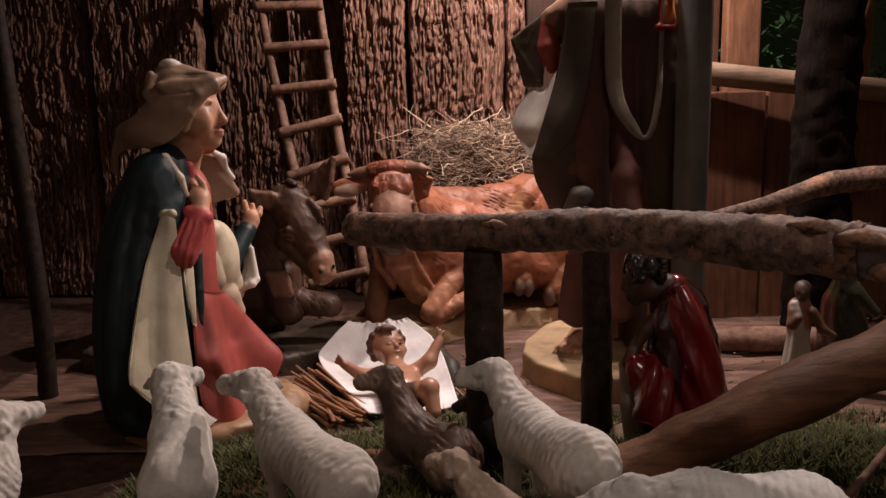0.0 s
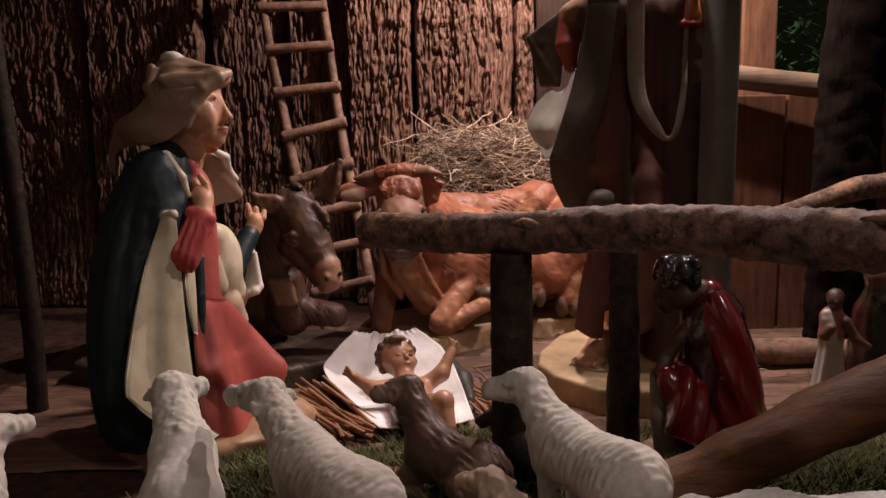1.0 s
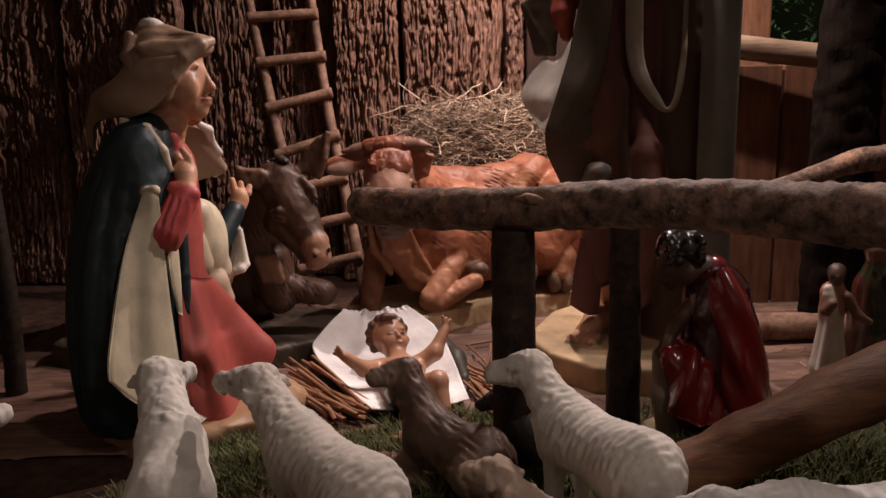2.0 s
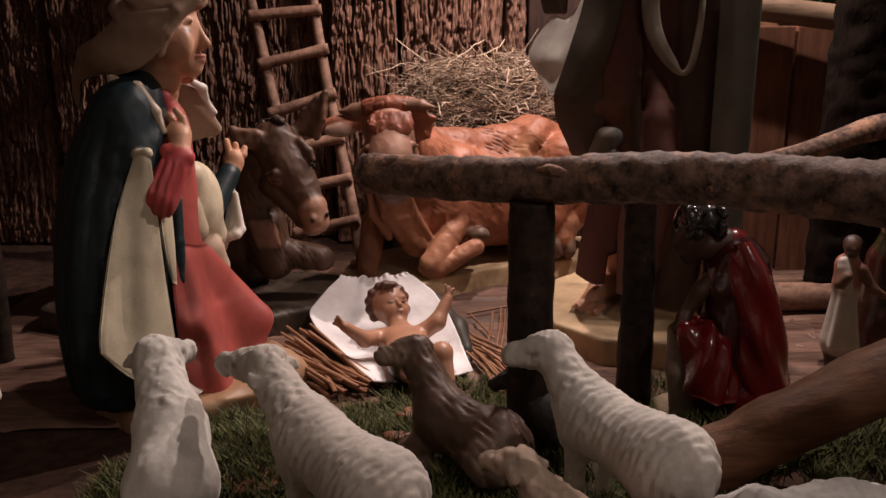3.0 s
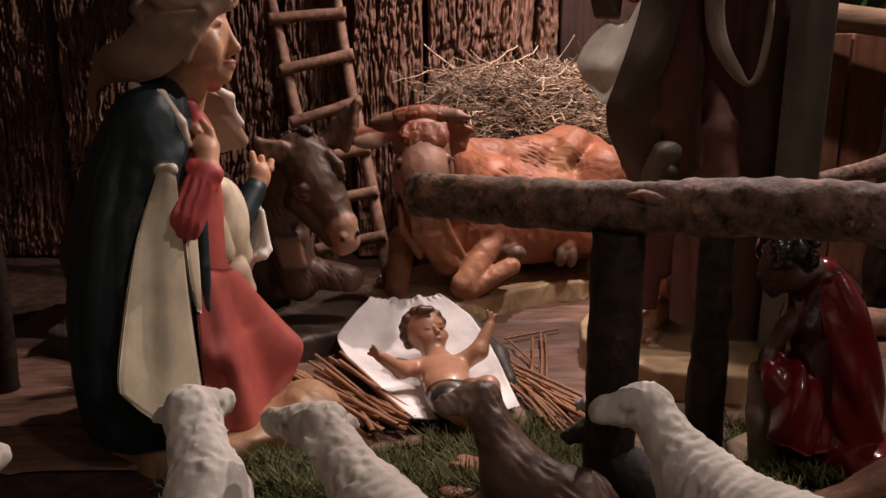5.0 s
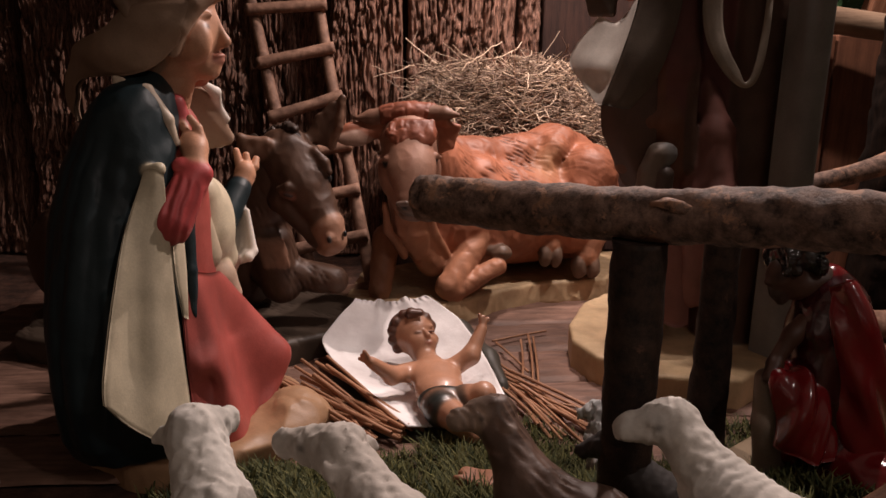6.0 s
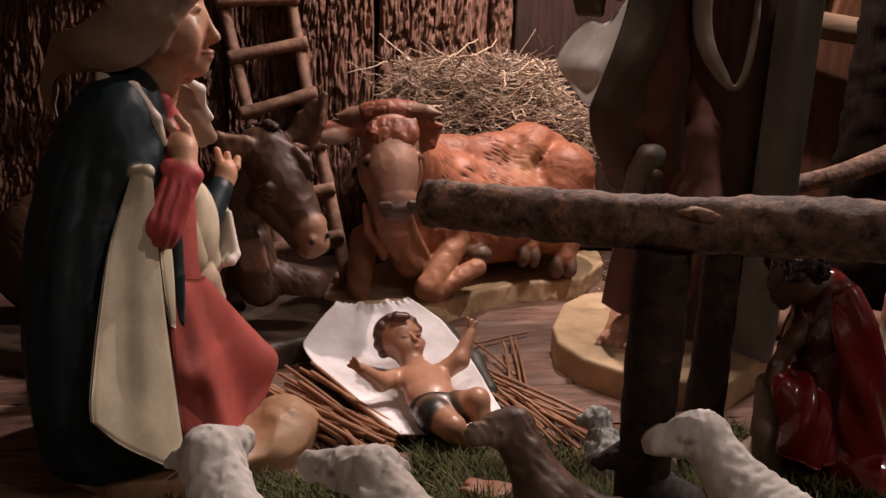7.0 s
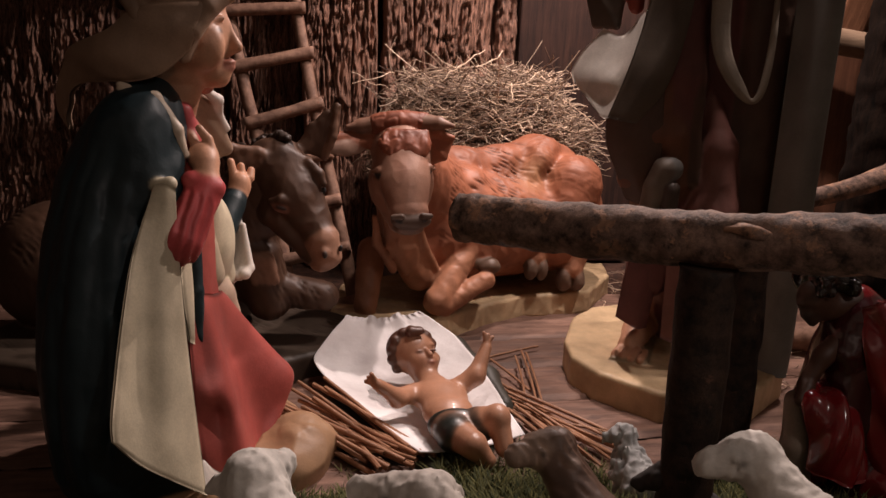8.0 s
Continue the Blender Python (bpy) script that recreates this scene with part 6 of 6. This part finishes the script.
sheep("sheep_statue", "white sheep figure on bare earth", (-0.248, 0.42, 0.085), (-0.246, 0.45, 0.10), (-0.245, 0.47, 0.134), (-0.232, 0.488, 0.132), 0.019, IVORY, floor_z=0.01)
sheep("sheep_statue", "white sheep figure lying low on the bank", (-0.178, 0.385, 0.078), (-0.160, 0.40, 0.082), (-0.15, 0.415, 0.086), (-0.13, 0.42, 0.081), 0.017, IVORY, legs=False)
sheep("lamb_statue", "small black lamb figure behind the fence post", (0.094, 0.545, 0.080), (0.080, 0.552, 0.088), (0.067, 0.560, 0.106), (0.054, 0.566, 0.099), 0.0125, (0.02, 0.014, 0.011), ridges=0.0003)


def small_woman():
    dress, hair = (0.55, 0.48, 0.42), (0.05, 0.03, 0.02)
    f = [
        cone(dress, (0.411, 0.81, 0.030), (0.411, 0.81, 0.085), 0.017, 0.010),
        *[cone(dress, (0.398 + 0.007 * n, 0.797 - 0.002 * (n % 2), 0.028), (0.405 + 0.003 * n, 0.801, 0.082), 0.0045, 0.003, 0.003) for n in range(4)],
        cone((0.4, 0.16, 0.12), (0.411, 0.81, 0.088), (0.411, 0.81, 0.106), 0.011, 0.012),
        cone((0.12, 0.06, 0.04), (0.411, 0.808, 0.108), (0.411, 0.807, 0.120), 0.0045, 0.0045, 0.002),
        ball((0.12, 0.06, 0.04), (0.4105, 0.805, 0.124), (0.0072, 0.0070, 0.0095), k=0.002),
        ball((0.12, 0.06, 0.04), (0.4085, 0.7985, 0.1235), (0.0018, 0.0020, 0.0028), k=0.002),
        ball(hair, (0.4125, 0.809, 0.1275), (0.0088, 0.0082, 0.0088), k=0.002),
        ball(hair, (0.4165, 0.814, 0.1180), (0.0062, 0.0060, 0.0100), k=0.003),
        *chain(dress, ((0.402, 0.802, 0.112), (0.404, 0.798, 0.098), (0.406, 0.797, 0.086)), (0.0050, 0.0055, 0.0045), 0.002),
        *chain((0.16, 0.08, 0.05), ((0.420, 0.80, 0.104), (0.430, 0.796, 0.086), (0.441, 0.795, 0.080)), (0.0055, 0.0045, 0.0035)),
        *chain((0.16, 0.08, 0.05), ((0.402, 0.80, 0.104), (0.398, 0.796, 0.092), (0.403, 0.792, 0.100)), (0.0055, 0.0045, 0.0035)),
        cone(hair, (0.405, 0.81, 0.030), (0.404, 0.805, 0.006), 0.007, 0.007),
        cone(hair, (0.418, 0.81, 0.030), (0.419, 0.805, 0.006), 0.007, 0.007),
    ]
    return figure("woman_figurine", f, STATUE, "small standing woman figurine in a cream dress", "statue", (0.411, 0.81, 0.0), 0.0016)


def small_man():
    green, deep = (0.03, 0.03, 0.012), (0.06, 0.015, 0.012)
    f = [
        cone(deep, (0.472, 0.85, 0.01), (0.470, 0.85, 0.10), 0.028, 0.018),
        cone(green, (0.478, 0.845, 0.06), (0.474, 0.845, 0.118), 0.024, 0.016),
        ball((0.16, 0.08, 0.05), (0.470, 0.842, 0.138), (0.010, 0.010, 0.012)),
        ball(HAIR, (0.472, 0.848, 0.142), (0.013, 0.012, 0.012)),
        cone(green, (0.480, 0.83, 0.115), (0.496, 0.825, 0.095), 0.008, 0.007),
    ]
    return figure("shepherd_figurine", f, GLOSSY, "small shepherd figurine in a dark green cloak", "statue", (0.472, 0.85, 0.0), 0.002)


small_woman()
small_man()


# ---- the ladder ----
def ladder():
    top = empty("ladder", (-0.17, 1.06, 0))
    lb, lt = Vector((-0.142, 1.08, 0.0)), Vector((-0.272, 1.31, 0.56))
    rb, rt = Vector((-0.073, 1.075, 0.0)), Vector((-0.181, 1.32, 0.56))
    back = Vector((0, 0.010, 0))
    for n, (a, b) in enumerate(((lb, lt), (rb, rt))):
        mid = [a.lerp(b, f) + Vector((0.003 * math.sin(7 * f + n), 0, 0)) + back for f in (0, 0.25, 0.5, 0.75, 1)]
        under(branch("side_pole", mid, [0.0085, 0.008, 0.0075, 0.007, 0.007], RUNG, 0.12, 20 + n, 12, 40), top)
    for n, (zl, zr) in enumerate(((0.015, 0.03), (0.073, 0.087), (0.125, 0.139), (0.175, 0.190), (0.224, 0.246), (0.287, 0.304), (0.350, 0.357), (0.414, 0.418), (0.478, 0.479), (0.535, 0.535))):
        a, b = lb.lerp(lt, zl / 0.56), rb.lerp(rt, zr / 0.56)
        out = (b - a).normalized() * 0.009
        under(branch("rung", [a - out, a.lerp(b, 0.5), b + out], [0.0078, 0.0072, 0.0076], RUNG, 0.1, 40 + n, 12, 12), top)
    return tagged(top, "rustic ladder of round branches leaning on the bark wall", "ladder")


ladder()


# ---- strands: hay, straw, moss ----
def tubes(name, paths, radius, sides=3):
    """Many thin stalks in one mesh. paths: stalks x points x 3."""
    paths = np.asarray(paths, np.float32)
    s, n, _ = paths.shape
    ahead = np.gradient(paths, axis=1)
    ahead /= np.linalg.norm(ahead, axis=2, keepdims=True) + 1e-9
    up = np.where(np.abs(ahead[..., 2:]) > 0.9, (1.0, 0, 0), (0, 0, 1.0))
    a = np.cross(ahead, up)
    a /= np.linalg.norm(a, axis=2, keepdims=True) + 1e-9
    b = np.cross(ahead, a)
    r = np.broadcast_to(np.asarray(radius, np.float32).reshape(-1, 1, 1), (s, n, 1))
    rings = [paths + r * (a * math.cos(math.tau * j / sides) + b * math.sin(math.tau * j / sides)) for j in range(sides)]
    verts = np.stack(rings, 2).reshape(-1, 3)
    i = np.arange(s * n * sides).reshape(s, n, sides)
    j = np.roll(i, -1, axis=2)
    faces = np.stack([i[:, :-1], j[:, :-1], j[:, 1:], i[:, 1:]], -1).reshape(-1, 4)
    return mesh_from(name, verts, faces)


def wisps(rng, x, y, z, length, bend, tilt, n=9, flat=0.7):
    """Curled stalks through the given places."""
    count = len(x)
    heading = rng.uniform(0, math.tau, count)
    u = np.linspace(-0.5, 0.5, n)[None] * length[:, None]
    h = heading[:, None] + bend[:, None] * u + rng.normal(0, 0.12, (count, n)).cumsum(1)
    step = length[:, None] / n
    px = np.cumsum(np.cos(h), 1) * step
    py = np.cumsum(np.sin(h), 1) * step * flat
    px += x[:, None] - px.mean(1, keepdims=True)
    py += y[:, None] - py.mean(1, keepdims=True)
    pz = z[:, None] + tilt[:, None] * u + (rng.normal(0, 0.0022, (count, n))).cumsum(1)
    return np.stack([px, py, pz], -1)


def hay_heap():
    rng = np.random.default_rng(4)
    count = 5200
    way = rng.uniform(0, math.tau, count)
    rad = np.sqrt(rng.uniform(0, 1, count))
    x = 0.105 + 0.150 * rad * np.cos(way)
    y = 1.268 + 0.068 * rad * np.sin(way)
    top = 0.283 - 0.075 * rad**3 + 0.012 * np.sin(x * 46 + 0.6) + 0.007 * np.sin(x * 105 + 1)
    z = top - 0.05 * rng.uniform(0, 1, count) ** 1.3
    p = wisps(rng, x, y, z, rng.uniform(0.025, 0.10, count), rng.normal(0, 42, count), rng.normal(0, 0.25, count))
    stray = 60
    sx = rng.uniform(-0.05, 0.22, stray)
    q = wisps(rng, sx, rng.uniform(1.19, 1.28, stray), 0.284 - 0.9 * (sx - 0.09) ** 2 + rng.uniform(-0.02, 0.012, stray), rng.uniform(0.06, 0.12, stray), rng.normal(0, 30, stray), rng.normal(0, 0.5, stray))
    p = np.concatenate([p, q])
    p[..., 1] = np.minimum(p[..., 1], 1.336)
    radius = np.concatenate([rng.uniform(0.00028, 0.00085, count), rng.uniform(0.0005, 0.0009, stray)])
    heap = put("hay_heap", tubes("hay", p, radius), HAY)
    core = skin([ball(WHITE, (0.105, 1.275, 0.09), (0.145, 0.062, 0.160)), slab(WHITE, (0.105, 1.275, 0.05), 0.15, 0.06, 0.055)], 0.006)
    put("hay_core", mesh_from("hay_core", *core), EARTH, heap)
    return tagged(heap, "loose heap of dry golden hay against the wall", "hay", kind="stuff")


def litter():
    rng = np.random.default_rng(14)
    count = 520
    x, y = rng.uniform(0.24, 0.75, count), rng.uniform(0.86, 1.3, count)
    p = wisps(rng, x, y, height(x, y) + 0.004, rng.uniform(0.012, 0.05, count), rng.normal(0, 18, count), rng.normal(0, 0.1, count), 6, 1.0)
    p[..., 2] = np.maximum(p[..., 2], 0.0035)
    ob = put("hay_litter", tubes("hay_litter", p, rng.uniform(0.0003, 0.0007, count)), HAY)
    return tagged(ob, "scattered wisps of hay on the earth", "hay", kind="stuff")


litter()
hay_heap()


def stalk():
    n = 6
    u = np.linspace(0, 1, n)
    path = np.stack([u, 0.02 * np.sin(u * 3), 0 * u], -1)[None]
    me = tubes("straw", path, 0.02, 6)
    me.materials.append(STRAW)
    return me


def straws():
    rng = np.random.default_rng(8)
    bed = tagged(empty("straw_bundle", (-0.07, 0.79, 0.0)), "bundle of thick dry straw stalks lying on the floor", "straw")
    me = stalk()

    def lay(a, b, thick):
        a, b = Vector(a), Vector(b)
        ob = new("straw", me)
        ob.parent = bed
        d = b - a
        turn = d.to_track_quat("X", "Z").to_matrix().to_4x4()
        ob.matrix_local = Matrix.Translation(a - bed.location) @ turn @ Matrix.Diagonal((d.length, thick / 0.02, thick / 0.02, 1))

    for n in range(34):
        f = rng.uniform(0, 1)
        a = (-0.156 + 0.040 * f + rng.normal(0, 0.010), 0.824 + 0.022 * f + rng.normal(0, 0.012), 0.010 + 0.028 * rng.uniform())
        b = (-0.068 + 0.030 * f + rng.normal(0, 0.010), 0.750 + 0.008 * f + rng.normal(0, 0.008), 0.008 + 0.012 * rng.uniform())
        lay(a, b, rng.uniform(0.0014, 0.0025))
    for n in range(17):
        f = rng.uniform(0, 1)
        a = (0.046 + 0.012 * f + rng.normal(0, 0.006), 0.872 - 0.05 * f + rng.normal(0, 0.012), 0.008 + 0.016 * rng.uniform())
        b = (0.122 - 0.04 * f + rng.normal(0, 0.016), 0.745 + 0.02 * f + rng.normal(0, 0.016), 0.006 + 0.008 * rng.uniform())
        lay(a, b, rng.uniform(0.0010, 0.0019))
    for a, b in (((0.054, 0.959), (0.117, 0.989)), ((0.057, 0.954), (0.078, 0.875)), ((0.083, 0.953), (0.070, 0.861)), ((0.094, 0.971), (0.079, 0.854)),
                 ((0.099, 0.970), (0.081, 0.836)), ((0.049, 0.904), (0.113, 0.739)), ((0.048, 0.893), (0.091, 0.803)), ((0.093, 0.803), (0.125, 0.786))):
        a, b = (*a, 0.010 + 0.004 * rng.uniform()), (*b, 0.009 + 0.004 * rng.uniform())
        lay(a, b, 0.0013)


straws()


def cloth():
    """A white napkin sloping from a raised back edge down to the floor."""
    n = 70
    v1 = np.linspace(0, 1, n)
    edge = lambda vs, ps: np.stack([np.interp(v1, vs, [p[c] for p in ps]) for c in range(3)], -1)
    left = edge((0, 0.2, 0.42, 0.55, 0.75, 1), ((-0.088, 0.962, 0.058), (-0.106, 0.946, 0.044), (-0.124, 0.926, 0.027), (-0.112, 0.885, 0.026), (-0.082, 0.825, 0.022), (-0.038, 0.750, 0.018)))
    right = edge((0, 0.2, 0.45, 0.65, 1), ((-0.018, 0.968, 0.060), (0.013, 0.944, 0.046), (0.031, 0.900, 0.032), (0.040, 0.850, 0.024), (0.052, 0.785, 0.012)))
    soft = np.exp(-0.5 * (np.arange(-6, 7) / 2.5) ** 2)
    soft /= soft.sum()
    for line in (left, right):
        for c in range(3):
            line[:, c] = np.convolve(np.pad(line[:, c], 6, mode="edge"), soft, "valid")
    u, v = np.meshgrid(np.linspace(0, 1, n), v1, indexing="ij")
    p = (1 - u)[..., None] * left[None] + u[..., None] * right[None]
    p[..., 2] -= 0.014 * np.sin(np.pi * u) ** 0.8 * np.clip(0.35 + 1.3 * v, 0, 1) * np.clip((1.0 - v) * 4, 0.25, 1)
    crease = lambda at, wide: np.exp(-(((u - at) / wide) ** 2))
    p[..., 2] += 0.004 * crease(0.33 + 0.1 * v, 0.05) * (1 - v) + 0.005 * crease(0.68 - 0.1 * v, 0.07) * (1 - v) + 0.003 * (fbm([u * 6, v * 6], 3, 2) - 0.5)
    p[..., 2] = np.maximum(p[..., 2], 0.008)
    p[..., 1] += 0.003 * np.abs(np.sin(u * 38)) * (v < 0.03)
    i = np.arange(n * n).reshape(n, n)
    faces = np.stack([i[:-1, :-1], i[:-1, 1:], i[1:, 1:], i[1:, :-1]], -1).reshape(-1, 4)
    me = mesh_from("napkin", p.reshape(-1, 3), faces)
    ob = put("napkin", me, LINEN)
    s = ob.modifiers.new("thickness", "SOLIDIFY")
    s.thickness = 0.0012
    return tagged(ob, "white linen napkin with a scalloped edge spread as bedding", "cloth")


cloth()
# the cradle's dark rim puts the shadow beside the napkin into colour
rim_shade = (0.05, 0.045, 0.035)
figure("cradle", [slab(rim_shade, (-0.03, 0.85, 0.0), 0.085, 0.095, 0.008, 0.004),
                  *chain(rim_shade, ((-0.015, 0.972, 0.034), (0.016, 0.940, 0.026), (0.040, 0.890, 0.018), (0.048, 0.845, 0.012)), (0.016, 0.013, 0.010, 0.007), 0.01),
                  *chain(rim_shade, ((-0.015, 0.97, 0.034), (-0.08, 0.965, 0.034), (-0.105, 0.93, 0.014)), (0.013, 0.012, 0.008), 0.01)],
              HIDE, "low cradle under the white napkin, its dark rim standing for shadow", "cradle", (-0.02, 0.87, 0), 0.003)


def moss():
    rng = np.random.default_rng(6)
    count = 130000
    x = rng.uniform(-0.23, 0.56, count)
    y = rng.uniform(0.36, 0.775, count)
    edge = 0.745 + 0.02 * np.sin(x * 30) + 0.03 * fbm([x * 25, y * 25], 2, 3) - 0.05 * (x < -0.1) - 0.06 * (x > 0.1) * (x < 0.2)
    clump = fbm([x * 22, y * 22], 3, 9)
    keep = (y < edge) & (clump > 0.36 + 0.1 * (x < -0.16))
    x, y, clump = x[keep], y[keep], clump[keep]
    m = len(x)
    z = height(x, y) - 0.004
    tall = rng.uniform(0.005, 0.015, m) * (0.2 + 1.6 * clump)
    way, lean = rng.uniform(0, math.tau, m), rng.uniform(0.2, 1.1, m)
    w = rng.uniform(0.0004, 0.0009, m)
    top = np.stack([x + tall * lean * np.cos(way), y + tall * lean * np.sin(way), z + tall], -1)
    mid = np.stack([x + tall * lean * 0.35 * np.cos(way), y + tall * lean * 0.35 * np.sin(way), z + tall * 0.6], -1)
    a = np.stack([-np.sin(way), np.cos(way), 0 * way], -1) * w[:, None]
    foot = np.stack([x, y, z], -1)
    verts = np.stack([foot - a * 0.6, foot + a * 0.6, mid + a, mid - a, top + a * 0.2, top - a * 0.2], 1).reshape(-1, 3)
    i = np.arange(m)[:, None] * 6
    faces = np.concatenate([i + (0, 1, 2, 3), i + (3, 2, 4, 5)])
    ob = put("moss", mesh_from("moss", verts, faces, False), MOSS)
    return tagged(ob, "green clumpy moss covering the bank", "moss", kind="stuff")


moss()


# ---- floor boards and chips of bark ----
def board_mesh(length, width, seed):
    n, m = 150, 15
    gx, gy = np.meshgrid(np.linspace(0, length, n), np.linspace(0, width, m), indexing="ij")
    edge = np.minimum(np.minimum(gx, length - gx), np.minimum(gy, width - gy))
    z = 0.0045 + 0.0022 * (fbm([gx * 25, gy * 60 + seed], 3, seed) - 0.5) - 0.004 * np.clip(1 - edge / 0.004, 0, 1)
    z -= 0.0018 * (np.abs(fbm([gx * 10 + seed, gy * 130], 2, seed + 4) - 0.5) < 0.03)
    verts = np.stack([gx, gy + 0.002 * np.sin(gx * 23 + seed), z], -1).reshape(-1, 3)
    i = np.arange(n * m).reshape(n, m)
    return mesh_from("plank", verts, np.stack([i[:-1, :-1], i[1:, :-1], i[1:, 1:], i[:-1, 1:]], -1).reshape(-1, 4))


boards = part("floor", box(bmesh.new(), (1.15, 0.40, 0.010), (0.05, 0.925, -0.0075)), EARTH)
tagged(boards, "worn reddish-brown floor boards with dark cracks", "floor", kind="structure")
BOARD = timber("floor_board", (0.10, 0.055, 0.04), (0.3, 0.18, 0.135), (2, 16, 16), 9, 0.6, 0.0012, 0.6)
rng_boards = random.Random(5)
meshes = [board_mesh(1.12, 0.078, 3 + 7 * n) for n in range(4)]
for row in range(6):
    ob = put("plank", meshes[row % 4], BOARD, boards)
    ob.matrix_local = pose(-0.50 + rng_boards.uniform(-0.02, 0.0), 0.700 + 0.0800 * row, 0, 0, 0, 1.2)
chip_colour = (0.3, 0.13, 0.07)
for at, size, turn in (((-0.088, 0.522, 0.058), (0.030, 0.016), 30), ((0.006, 0.622, 0.047), (0.020, 0.010), -20), ((-0.026, 0.556, 0.056), (0.012, 0.006), 60), ((-0.012, 0.575, 0.055), (0.010, 0.005), 10), ((0.000, 0.548, 0.057), (0.013, 0.006), -35)):
    figure("bark_chip", [slab(chip_colour, at, *size, 0.004, 0.002, turn, 0.14)], HIDE, "small reddish chip of bark on the moss", "bark", at, 0.0016, facets(60, 0.004, 5))
